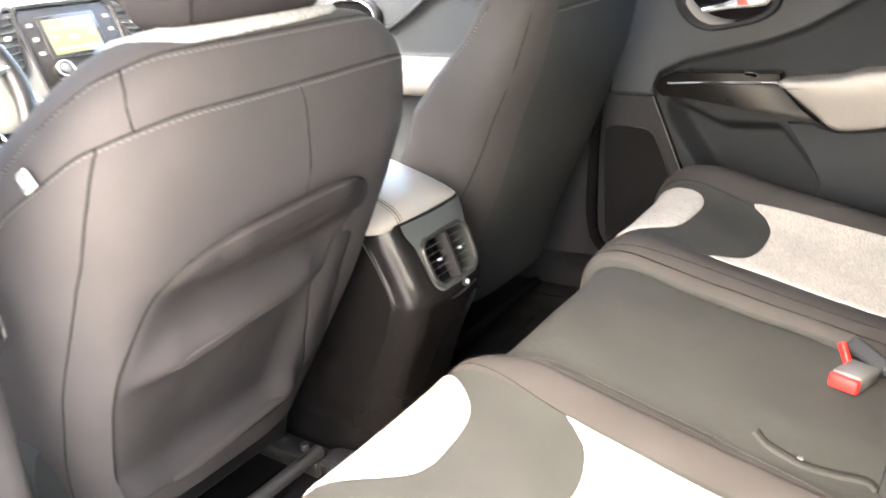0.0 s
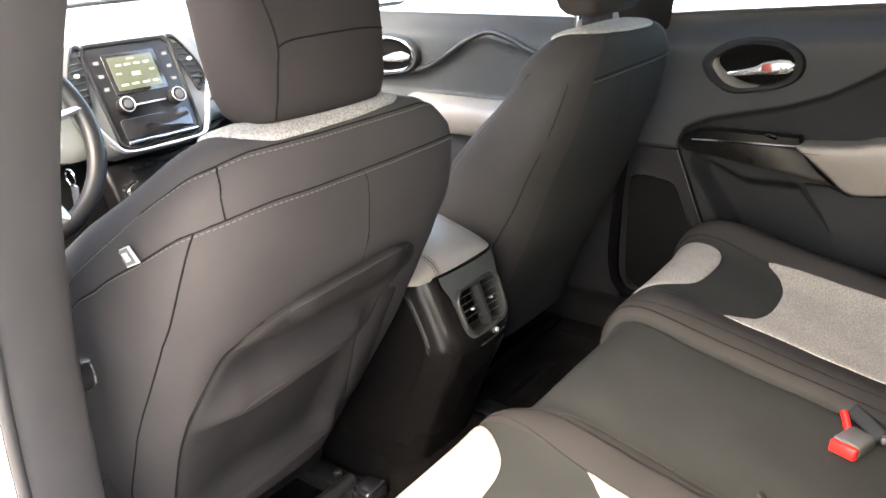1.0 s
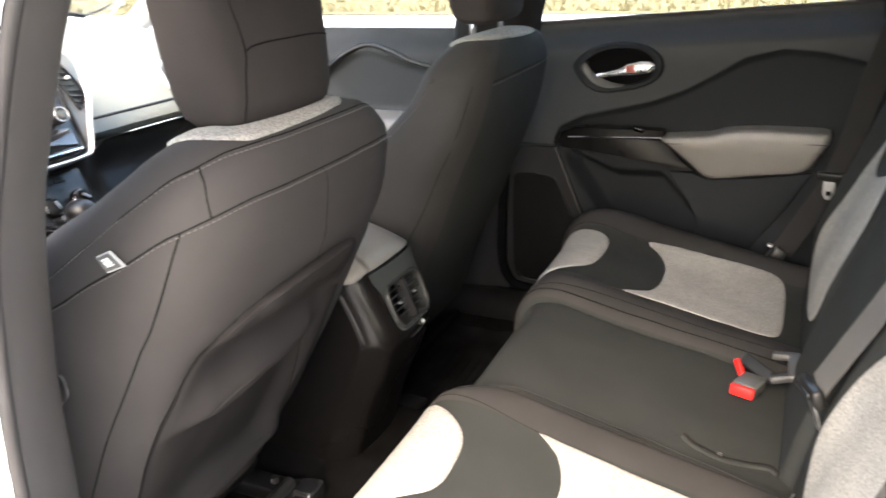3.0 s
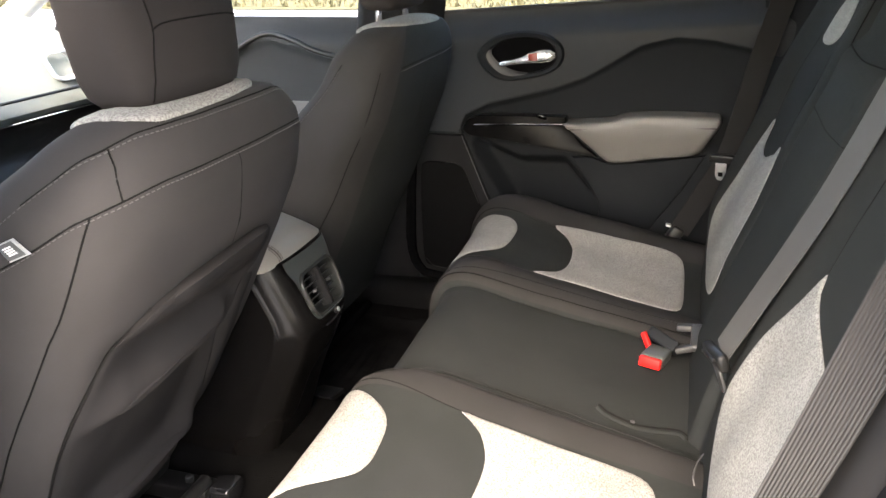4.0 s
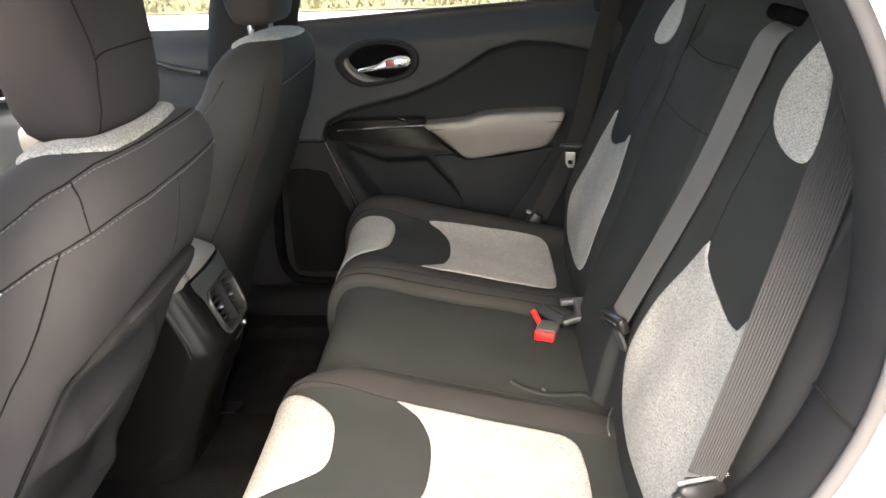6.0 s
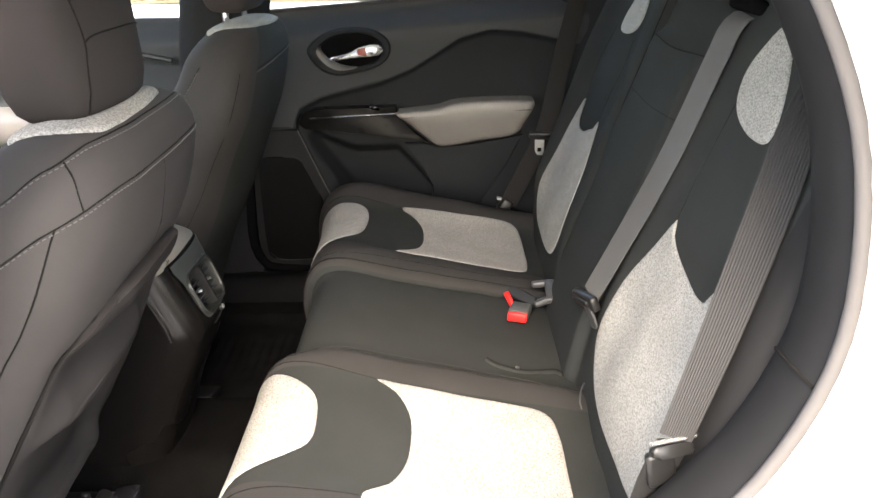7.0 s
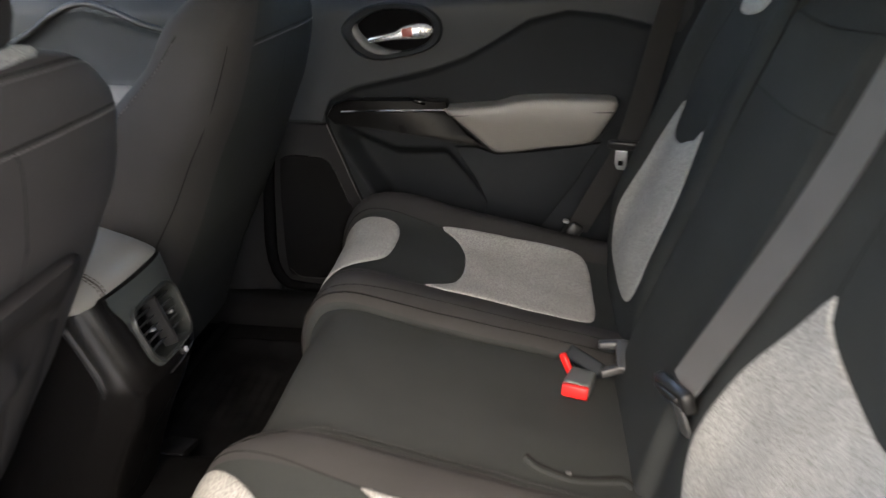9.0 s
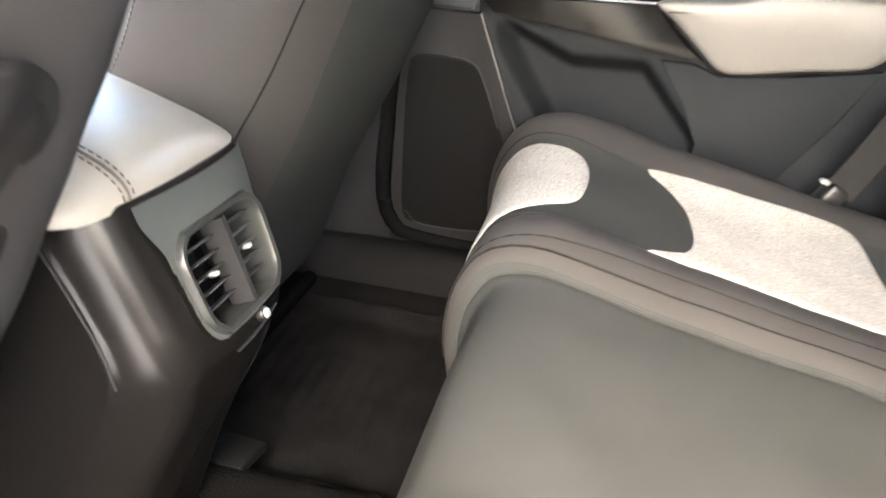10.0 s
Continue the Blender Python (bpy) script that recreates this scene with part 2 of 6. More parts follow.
def stitches(points, length=0.005, gap=0.003, r=0.0007):
    """A row of thread stitches along a line."""
    bm = bmesh.new()
    p = np.array(points, float)
    s = np.concatenate([[0], np.cumsum(np.linalg.norm(np.diff(p, axis=0), axis=1))])
    at = 0.0
    while at + length < s[-1]:
        a, b = [np.array([np.interp(v, s, p[:, k]) for k in range(3)]) for v in (at, at + length)]
        d = Vector(b - a).normalized()
        q = d.to_track_quat('X', 'Z').to_matrix().to_4x4()
        bmesh.ops.create_cube(bm, size=1, matrix=Matrix.Translation(Vector((a + b) / 2)) @ q @ Matrix.Diagonal((length, 2 * r, 1.6 * r, 1)))
        at += length + gap
    return bm


def box(size, m=None, bevel=0.004, seg=2):
    bm = bmesh.new()
    bmesh.ops.create_cube(bm, size=1, matrix=Matrix.Diagonal((*size, 1)))
    if bevel:
        bmesh.ops.bevel(bm, geom=bm.edges[:], offset=bevel, segments=seg, profile=0.5, affect='EDGES')
    bmesh.ops.transform(bm, matrix=m or Matrix(), verts=bm.verts)
    return bm


def rod(r, length, m=None, bevel=0.001, sides=24, r2=None):
    bm = bmesh.new()
    bmesh.ops.create_cone(bm, cap_ends=True, segments=sides, radius1=r, radius2=r if r2 is None else r2, depth=length)
    if bevel:
        edges = [e for e in bm.edges if abs(e.verts[0].co.z - e.verts[1].co.z) < 1e-6]
        bmesh.ops.bevel(bm, geom=edges, offset=bevel, segments=2, profile=0.5, affect='EDGES')
    bmesh.ops.transform(bm, matrix=m or Matrix(), verts=bm.verts)
    return bm


def plate(outline, place, thick, bevel=0.003, n=0):
    """A plate with rounded rims: an outline in (u, v), place(u, v, w) with w from 0 to thick."""
    line = spline(outline, n, True) if n else np.array(outline, float)
    c = line.mean(0)
    size = np.abs(line - c).max()
    rings = []
    steps = [(0, 0), (thick - bevel, 0), (thick - bevel * 0.3, bevel * 0.3), (thick, bevel)]
    for w, inset in steps:
        rings.append([place(*(c + (q - c) * (1 - inset / size)), w) for q in line])
    return loft(rings)


def ring_frame(outer, inner, place, depth, n=48, lip=0.003):
    """A frame between two outlines, standing proud by depth, its inside falling back."""
    o, i = spline(outer, n, True), spline(inner, n, True)
    rows = [[place(*q, 0) for q in o], [place(*q, depth * 0.7) for q in o * 0.97 + i * 0.03], [place(*q, depth) for q in o * 0.75 + i * 0.25],
            [place(*q, depth * 0.9) for q in o * 0.2 + i * 0.8], [place(*q, depth * 0.4) for q in i], [place(*q, -lip) for q in i]]
    return loft(rows, True, False)


def merged(*bms):
    out = bmesh.new()
    for b in bms:
        me = bpy.data.meshes.new("joined")
        b.to_mesh(me)
        b.free()
        out.from_mesh(me)
        bpy.data.meshes.remove(me)
    return out


def bell(x, at, width):
    return math.exp(-((x - at) / width) ** 2)


def ramp(x, a, b):
    t = min(1.0, max(0.0, (x - a) / (b - a)))
    return t * t * (3 - 2 * t)



# ---- surroundings ----
def ground_height(x, y, w):
    return (x, y, w + 0.05 * ramp(x, 7.0, 9.0) + 1.6 * ramp(x, 14, 60))


far = [-600, -250, -100, -40, -20, -10, -5, 0, 3, 5, 6, 7, 7.5, 8, 8.5, 9, 10, 12, 15, 20, 30, 45, 60, 120, 300, 600]
solid("ground", sheet(ground_height, far, [-600, -200, -60, -25, -10, -4, 0, 4, 10, 25, 60, 200, 600]), ASPHALT,
      "pale bright concrete around the parked car", "ground", "structure")


solid("verge", sheet(lambda x, y, w: (x, y, ground_height(x, y, 0.03)[2] + 0.02 * noise.noise(Vector((x * 0.7, y * 0.7, 0))) + w), np.linspace(15.5, 62, 50), np.linspace(-60, 90, 80)), GRASS,
      "dry yellow-brown grass verge beside the road", "verge", "structure", "", False)


def build_verge():
    """Dry grass and fallen leaves beside the road, as many small blades."""
    rng = random.Random(5)
    verts, faces = [], []
    for i in range(16000):
        x = 16 + 26 * rng.random() ** 1.6
        y = -16 + 52 * rng.random()
        h = 0.05 + 0.16 * rng.random() + 0.004 * (x - 7)
        w = 0.02 + 0.05 * rng.random()
        a = rng.random() * math.tau
        z = ground_height(x, y, 0)[2]
        dx, dy = math.cos(a) * w, math.sin(a) * w
        k = len(verts)
        verts += [(x - dx, y - dy, z - 0.01), (x + dx, y + dy, z - 0.01), (x + dy * 2, y - dx * 2, z + h)]
        faces.append((k, k + 1, k + 2))
    me = bpy.data.meshes.new("grass")
    me.from_pydata(verts, [], faces)
    me.materials.append(GRASS)
    tagged(new("grass", me), "dry yellow grass and leaf litter along the road", "grass", "", "stuff")


build_verge()


def build_shrub(x, y, h, seed):
    rng = random.Random(seed)
    base = thing("shrub", "loose yellow-green shrub on the grass verge", "shrub", (x, y, ground_height(x, y, 0)[2]), "shrubs on the verge")
    z0 = base.location.z
    stems = []
    for i in range(6):
        a = rng.random() * math.tau
        tip = Vector((x + math.cos(a) * h * 0.5, y + math.sin(a) * h * 0.5, z0 + h * 0.8))
        stems.append(tube([(x, y, z0), ((x + tip.x) / 2 + 0.05, (y + tip.y) / 2, z0 + h * 0.45), tip], 0.02, 5))
    part("stem", merged(*stems), STEEL, base)
    verts, faces = [], []
    for i in range(900):
        a, r, k = rng.random() * math.tau, h * 0.75 * rng.random() ** 0.5, rng.random()
        c = Vector((x + math.cos(a) * r, y + math.sin(a) * r * 1.3, z0 + h * (0.2 + 0.9 * k * (1 - 0.4 * (r / h) ** 2))))
        u = Vector((rng.gauss(0, 1), rng.gauss(0, 1), rng.gauss(0, 1))).normalized() * (0.05 + 0.05 * rng.random())
        v = u.orthogonal() * 0.6
        n = len(verts)
        verts += [c - u, c + v, c + u, c - v]
        faces.append((n, n + 1, n + 2, n + 3))
    me = bpy.data.meshes.new("crown")
    me.from_pydata([Vector(q) - base.location for q in verts], [], faces)
    me.materials.append(LEAF)
    crown = new("crown", me)
    crown.parent = base


for i, (sx, sy, sh) in enumerate([(21, 12, 1.5), (23, 6, 1.3), (22, 17, 1.7), (25, 1.5, 1.4), (24, 22, 1.9), (27, -4, 1.7), (28, 10, 2.0), (30, 27, 2.4)]):
    build_shrub(sx, sy, sh, i)

# ---- car body ----
# door opening on the near side, rear edge from the roof down to the sill, as (y, z)
REAR_EDGE = [(-0.05, 1.585), (-0.21, 1.54), (-0.325, 1.45), (-0.395, 1.36), (-0.445, 1.24), (-0.457, 1.08), (-0.408, 0.94), (-0.315, 0.82), (-0.235, 0.70), (-0.19, 0.58), (-0.10, 0.485), (0.0, 0.47)]
car = thing("car", "white car body shell with an open rear door aperture", "car", (0, 0, 0))
edge = spline(REAR_EDGE, 48)


def edge_normal(line):
    d = np.gradient(line, axis=0)
    d /= np.linalg.norm(d, axis=1)[:, None]
    return np.stack([d[:, 1], -d[:, 0]], 1)


out_n = edge_normal(edge)
if out_n[20][0] > 0:
    out_n = -out_n


def along(x, grow):
    return [(x, q[0] + n[0] * grow, q[1] + n[1] * grow) for q, n in zip(edge, out_n)]


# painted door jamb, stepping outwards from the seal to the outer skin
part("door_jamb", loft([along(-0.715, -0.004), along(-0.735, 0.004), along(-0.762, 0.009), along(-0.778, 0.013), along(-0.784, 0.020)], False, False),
     JAMB_PAINT, car, "white painted door jamb, greyed for its shade")
part("door_seal", tube([(-0.722, q[0] - n[0] * 0.004, q[1] - n[1] * 0.004) for q, n in zip(edge, out_n)], 0.007, 10), PILLAR_TRIM, car, "grey rubber door seal")
part("quarter_panel", loft([along(-0.784, 0.020), along(-0.792, 0.034), along(-0.825, 0.044), along(-0.842, 0.056), along(-0.856, 0.068), along(-0.864, 0.10), along(-0.868, 0.25), along(-0.86, 0.6), along(-0.80, 1.4)], False, False),
     WHITE_PAINT, car, "white painted rear quarter panel")


def pillar_ring(z, ry, inner_x=-0.668, depth=0.14):
    """Section of the near-side middle pillar; ry is its inner rear corner."""
    return spline([(inner_x, ry, z), (inner_x - 0.010, ry - 0.022, z), (inner_x - 0.05, ry - 0.052, z), (inner_x - 0.092, ry - 0.074, z), (inner_x - 0.117, ry - 0.076, z),
                   (inner_x - 0.132, ry - 0.050, z), (inner_x - 0.150, ry + 0.05, z), (inner_x - 0.10, ry + 0.12, z), (inner_x - 0.01, ry + 0.12, z), (inner_x + 0.004, ry + 0.05, z)], 40, True)


PILLAR = [(0.44, 0.47), (0.60, 0.455), (0.84, 0.430), (1.00, 0.418), (1.17, 0.385), (1.28, 0.342), (1.38, 0.292), (1.50, 0.215), (1.60, 0.15)]
# lighter copy of the pillar trim: light from the open door put into colour
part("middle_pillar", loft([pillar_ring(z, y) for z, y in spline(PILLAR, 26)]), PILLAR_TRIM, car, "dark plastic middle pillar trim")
pl = spline(PILLAR, 40)
part("pillar_seal", tube([(-0.668 - 0.112, y - 0.082, z) for z, y in pl], 0.006, 8), RUBBER, car, "black rubber pillar seal")
part("pillar_skin", loft([[(-0.786, y - 0.078, z), (-0.806, y - 0.066, z), (-0.832, y - 0.02, z), (-0.846, y + 0.06, z), (-0.842, y + 0.2, z)] for z, y in pl], False, False),
     WHITE_PAINT, car, "white painted outer pillar skin")
part("front_door_skin", loft([[(-0.842, y, 0.45), (-0.875, y, 0.62), (-0.88, y, 0.9), (-0.85, y, 1.18), (-0.82, y, 1.2)] for y in (0.6, 0.9, 1.2, 1.5, 1.7)], False, False),
     WHITE_PAINT, car, "white closed front door skin")
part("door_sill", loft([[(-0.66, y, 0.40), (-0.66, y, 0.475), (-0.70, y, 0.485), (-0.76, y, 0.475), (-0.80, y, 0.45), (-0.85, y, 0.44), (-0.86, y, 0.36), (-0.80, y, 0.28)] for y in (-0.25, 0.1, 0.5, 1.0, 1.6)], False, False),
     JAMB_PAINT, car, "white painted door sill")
part("roof_rail", loft([[(-0.56, y, 1.63), (-0.58, y, 1.575), (-0.64, y, 1.565), (-0.70, y, 1.60), (-0.72, y, 1.64), (-0.60, y, 1.67)] for y in (-1.5, -0.5, -0.05, 0.4, 1.0)], True, True),
     WHITE_PAINT, car, "white painted roof rail")
roof = part("roof", sheet(lambda x, y, w: (x, y, 1.66 - 0.07 * (x / 0.7) ** 2 - 0.05 * max(0, y - 0.6) ** 2 - 0.03 * (y + 0.2) ** 2 * (y < -0.2) + w),
                          np.linspace(-0.68, 0.74, 15), np.linspace(-1.7, 1.05, 12), 0.03), HEADLINER, car, "pale woven headliner")
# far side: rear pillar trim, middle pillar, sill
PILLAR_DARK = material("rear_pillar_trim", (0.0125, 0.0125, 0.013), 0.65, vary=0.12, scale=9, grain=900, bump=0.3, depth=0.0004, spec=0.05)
# same trim on the far side, darkened to put its shade into the colour
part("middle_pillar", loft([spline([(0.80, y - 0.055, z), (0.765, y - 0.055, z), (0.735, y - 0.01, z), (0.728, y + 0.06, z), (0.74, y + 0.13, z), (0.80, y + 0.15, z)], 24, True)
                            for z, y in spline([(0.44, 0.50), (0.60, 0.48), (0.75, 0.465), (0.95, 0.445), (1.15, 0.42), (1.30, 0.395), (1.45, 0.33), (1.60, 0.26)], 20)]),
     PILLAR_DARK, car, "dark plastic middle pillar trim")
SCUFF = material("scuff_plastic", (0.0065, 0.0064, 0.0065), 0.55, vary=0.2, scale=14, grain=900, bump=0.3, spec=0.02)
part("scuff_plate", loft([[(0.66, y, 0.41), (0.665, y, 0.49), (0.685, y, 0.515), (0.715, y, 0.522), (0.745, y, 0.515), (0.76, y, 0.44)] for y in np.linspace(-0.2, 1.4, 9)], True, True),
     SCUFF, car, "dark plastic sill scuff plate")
part("inner_rocker", box((0.04, 2.0, 0.24), Matrix.Translation((0.80, 0.45, 0.46)), 0.01), DARK_TRIM, car, "dark inner rocker panel")
part("rear_pillar", loft([spline([(0.80, y + 0.02, z), (0.765, y, z), (0.74, y - 0.06, z), (0.715, y - 0.16, z), (0.68, y - 0.40, z), (0.80, y - 0.5, z)], 24, True)
                          for z, y in spline([(0.48, -0.30), (0.75, -0.36), (1.0, -0.42), (1.2, -0.46), (1.4, -0.42), (1.6, -0.30)], 16)]),
     DARK_TRIM, car, "dark plastic rear pillar trim")
# near side rear pillar trim between the seat and the seal
part("rear_pillar", loft([along(-0.722, -0.002), along(-0.712, -0.010), along(-0.69, -0.015), along(-0.66, -0.016), along(-0.640, -0.011), along(-0.622, 0.002), along(-0.608, 0.03), along(-0.60, 0.08)], False, False),
     PILLAR_DARK, car, "dark plastic rear pillar trim")
part("trim_joint", tube([(-0.640, -0.434, 1.030), (-0.661, -0.4302, 1.034), (-0.691, -0.4312, 1.035), (-0.715, -0.4375, 1.031)], 0.0022, 6), DARK_SEAM, car)
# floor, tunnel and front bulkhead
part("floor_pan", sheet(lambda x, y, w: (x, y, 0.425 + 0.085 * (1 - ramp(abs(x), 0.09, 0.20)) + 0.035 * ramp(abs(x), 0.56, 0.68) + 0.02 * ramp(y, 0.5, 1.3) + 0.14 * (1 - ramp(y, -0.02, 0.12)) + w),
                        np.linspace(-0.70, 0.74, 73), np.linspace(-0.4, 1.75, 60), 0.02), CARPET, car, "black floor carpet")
part("bulkhead", box((1.5, 0.04, 0.8), Matrix.Translation((0.02, 1.78, 0.8)), 0.01), CARPET, car, "dark front bulkhead")
part("cargo_wall", box((1.5, 0.05, 0.75), Matrix.Translation((0.0, -1.55, 0.75)), 0.02), DARK_TRIM, car, "dark cargo area trim")
part("cargo_floor", box((1.5, 1.1, 0.05), Matrix.Translation((0.0, -1.05, 0.62)), 0.01), CARPET, car, "dark cargo carpet")
part("cargo_side", box((0.05, 0.9, 0.75), Matrix.Translation((0.73, -1.1, 0.9)), 0.02), DARK_TRIM, car, "dark cargo side trim")

# unseen opaque panels, added to keep rear light off the front seat backs
part("rear_light_block", box((1.46, 0.05, 0.58), Matrix.Translation((0.0, -1.60, 1.38)), 0.03), DARK_TRIM, car, "unseen dark panel blocking light from the rear")
for sx in (-1, 1):
    part("side_light_block", box((0.05, 1.05, 0.62), Matrix.Translation((sx * 0.735, -1.08, 1.33)), 0.03), DARK_TRIM, car, "unseen dark panel blocking light above the cargo sides")

# windscreen frame
for sx in (-1, 1):
    part("front_pillar", tube([(sx * 0.60, 0.98, 1.57), (sx * 0.66, 1.25, 1.42), (sx * 0.76, 1.52, 1.31), (sx * 0.80, 1.72, 1.20)], 0.045, 10, flat=0.7), HEADLINER, car, "pale front pillar trim")
ws = part("windscreen", sheet(lambda u, v, w: (u * (0.6 + 0.14 * v), 1.0 + 0.85 * v, 1.60 - 0.41 * v + w), np.linspace(-1, 1, 9), np.linspace(0, 1, 7), 0.004), GLASS, car, "clear windscreen glass")
ws.visible_shadow = False
part("bonnet", sheet(lambda x, y, w: (x, y, 1.15 - 0.03 * x * x - 0.08 * (y - 1.8) - 0.05 * (y - 1.8) ** 2 + w), np.linspace(-0.8, 0.8, 11), np.linspace(1.87, 2.85, 8), 0.01), WHITE_PAINT, car, "white painted bonnet")


part("windscreen_seal", tube(spline([(-0.62, 1.70, 1.268), (-0.1, 1.69, 1.277), (0.27, 1.675, 1.283), (0.50, 1.68, 1.280), (0.625, 1.715, 1.263)], 30), 0.011, 8, flat=0.6), RUBBER, car, "black band along the foot of the windscreen")
part("windscreen_seal", tube([(0.625, 1.715, 1.263), (0.665, 1.69, 1.276), (0.71, 1.64, 1.305), (0.72, 1.55, 1.36)], 0.004, 8), RUBBER, car, "thin black windscreen edge")

# ---- rear seat ----
CUSHION = [(-0.46, 0.662), (-0.36, 0.690), (-0.29, 0.705), (-0.15, 0.735), (0.0, 0.766), (0.06, 0.781), (0.108, 0.790), (0.148, 0.786), (0.174, 0.765), (0.190, 0.722), (0.190, 0.65), (0.160, 0.53)]
CL = spline(CUSHION, 240)
CS = np.concatenate([[0], np.cumsum(np.linalg.norm(np.diff(CL, axis=0), axis=1))])
CS -= np.interp(0.0, CL[:160, 0], CS[:160])
CN = edge_normal(CL)
if CN[100][1] < 0:
    CN = -CN


def cushion_bump(x, s):
    """How far the upholstery swells from the plain profile."""
    a = abs(x)
    b = (0.030 * bell(a, 0.60, 0.062) if x > 0 else 0.012 * bell(a, 0.615, 0.05)) - 0.006 * bell(a, 0.40, 0.10) * bell(s, -0.15, 0.16)
    b += 0.012 * bell(x, 0.215, 0.045) * (1 - ramp(s, 0.10, 0.2)) + 0.006 * bell(x, -0.225, 0.05)
    b += -0.010 * ramp(x, -0.20, -0.16) * (1 - ramp(x, 0.13, 0.16)) * (1 - ramp(s, 0.0, 0.25)) - 0.028 * ramp(x, -0.24, -0.16) * (1 - ramp(x, 0.13, 0.16)) * ramp(s, 0.06, 0.2)
    b -= 0.006 * bell(x, -0.185, 0.006) * ramp(s, -0.5, -0.3)
    b += 0.003 * noise.noise(Vector((x * 9, s * 9, 0.3))) + 0.0012 * noise.noise(Vector((x * 22, s * 26, 1.3))) * (1 - ramp(s, 0.02, 0.12))
    return b


def cushion_at(x, s, w=0.0):
    y, z, ny, nz = (np.interp(s, CS, c) for c in (CL[:, 0], CL[:, 1], CN[:, 0], CN[:, 1]))
    k = cushion_bump(x, s) + w
    return (x, y + ny * k, z + nz * k)


def padded(f, s0, s1, x0, x1, close, r=0.03, nx=40, ns=56):
    """An upholstered block over f(x, s), its ends rounded off by r."""
    ends = [0, 0.07 * r, 0.2 * r, 0.4 * r, 0.68 * r, r]
    xs = [x0 + e for e in ends] + list(np.linspace(x0 + r, x1 - r, nx)[1:-1]) + [x1 - e for e in ends[::-1]]
    ss = np.linspace(s0, s1, ns)
    rings = []
    for x in xs:
        e = min(x - x0, x1 - x)
        inset = r - math.sqrt(max(0.0, r * r - (r - min(e, r)) ** 2))
        rings.append([f(x, s, -inset) for s in ss] + [(x, y, z) for y, z in close])
    return loft(rings)


cushion = thing("rear_bench_seat", "black cloth split rear bench with pale heathered inserts", "car seat", (0, -0.2, 0.50))
wide = part("long_cushion", padded(cushion_at, -0.46, 0.40, -0.675, 0.150, [(0.10, 0.50), (-0.45, 0.52)], r=0.02, nx=110), BLACK_FABRIC, cushion)
def two_cloths(ob, keep):
    """Give the faces outside the plain panels the bolster cloth."""
    ob.data.materials.append(BOLSTER_FABRIC)
    base = world_base(ob)
    for face in ob.data.polygons:
        if not keep(face.center.x + base.x, face.center.y + base.y, face.center.z + base.z):
            face.material_index = 1


short = part("short_cushion", padded(cushion_at, -0.46, 0.40, 0.154, 0.685, [(0.10, 0.50), (-0.45, 0.52)], r=0.026, nx=80), BLACK_FABRIC, cushion)
for owner in (wide, short):
    two_cloths(owner, lambda x, y, z: -0.178 < x < 0.16 or 0.262 < abs(x) < 0.535)
for sg, owner, cut in ((-1, wide, 0.018), (1, short, 0.0)):
    part("seat_insert", patch(cushion_at, [(sg * x, s) for x, s in [(0.262, 0.003), (0.285, -0.030), (0.335, -0.053), (0.40, -0.057), (0.46, -0.050), (0.505, -0.028), (0.53, 0.004), (0.541, -0.02), (0.549, -0.12), (0.556, -0.24 + cut), (0.545, -0.284 + cut), (0.50, -0.298 + cut), (0.40, -0.301 + cut), (0.32, -0.299 + cut), (0.283, -0.288 + cut), (0.270, -0.255 + cut), (0.266, -0.15), (0.262, -0.03)]],
                              (sg * 0.405, -0.17)), LIGHT_FABRIC, owner, "pale heathered cloth insert")
    part("front_insert", patch(cushion_at, [(sg * x, s) for x, s in [(0.345, 0.084), (0.41, 0.076)] + ([(0.475, 0.080), (0.507, 0.098), (0.522, 0.14)] if sg > 0 else [(0.437, 0.079), (0.456, 0.088), (0.482, 0.114), (0.506, 0.150), (0.522, 0.19)]) + [(0.54, 0.24), (0.545, 0.34), (0.50, 0.36), (0.41, 0.365), (0.32, 0.36), (0.252, 0.34), (0.252, 0.24), (0.265, 0.17), (0.305, 0.112)]],
                               (sg * 0.405, 0.2)), LIGHT_FABRIC, owner, "pale heathered cloth insert")


def seam(f, line, owner, r=0.0012, n=40, sink=-0.0006, mat=None):
    return part("seam", tube([f(*q, sink) for q in spline(line, n)], r, 6), mat or DARK_SEAM, owner)


# sewn seams on the bench
for sg, owner in ((-1, wide), (1, short)):
    seam(cushion_at, [(sg * 0.262, 0.003), (sg * 0.258, 0.05), (sg * 0.25, 0.10), (sg * 0.243, 0.16), (sg * 0.238, 0.25), (sg * 0.236, 0.36)], owner)
    seam(cushion_at, [(sg * 0.53, 0.004), (sg * 0.535, 0.06), (sg * 0.545, 0.12), (sg * 0.56, 0.2), (sg * 0.565, 0.34)], owner)
seam(cushion_at, [(-0.205, -0.40), (-0.190, -0.28), (-0.178, -0.15), (-0.172, -0.02), (-0.178, 0.06), (-0.20, 0.11), (-0.225, 0.15), (-0.238, 0.19)], wide)
part("stitching", stitches([cushion_at(*q, 0.0012) for q in spline([(-0.196, -0.40), (-0.181, -0.28), (-0.169, -0.15), (-0.163, -0.02), (-0.169, 0.06), (-0.19, 0.11)], 60)], 0.0035, 0.003, 0.0004), SEAT_THREAD, wide)
seam(cushion_at, [(0.205, -0.40), (0.207, -0.2), (0.205, -0.02), (0.198, 0.06), (0.19, 0.12), (0.188, 0.22)], short, 0.0014)
seam(cushion_at, [(0.176, -0.40), (0.178, -0.2), (0.176, -0.02), (0.173, 0.06), (0.172, 0.12), (0.172, 0.3)], short, 0.0014)

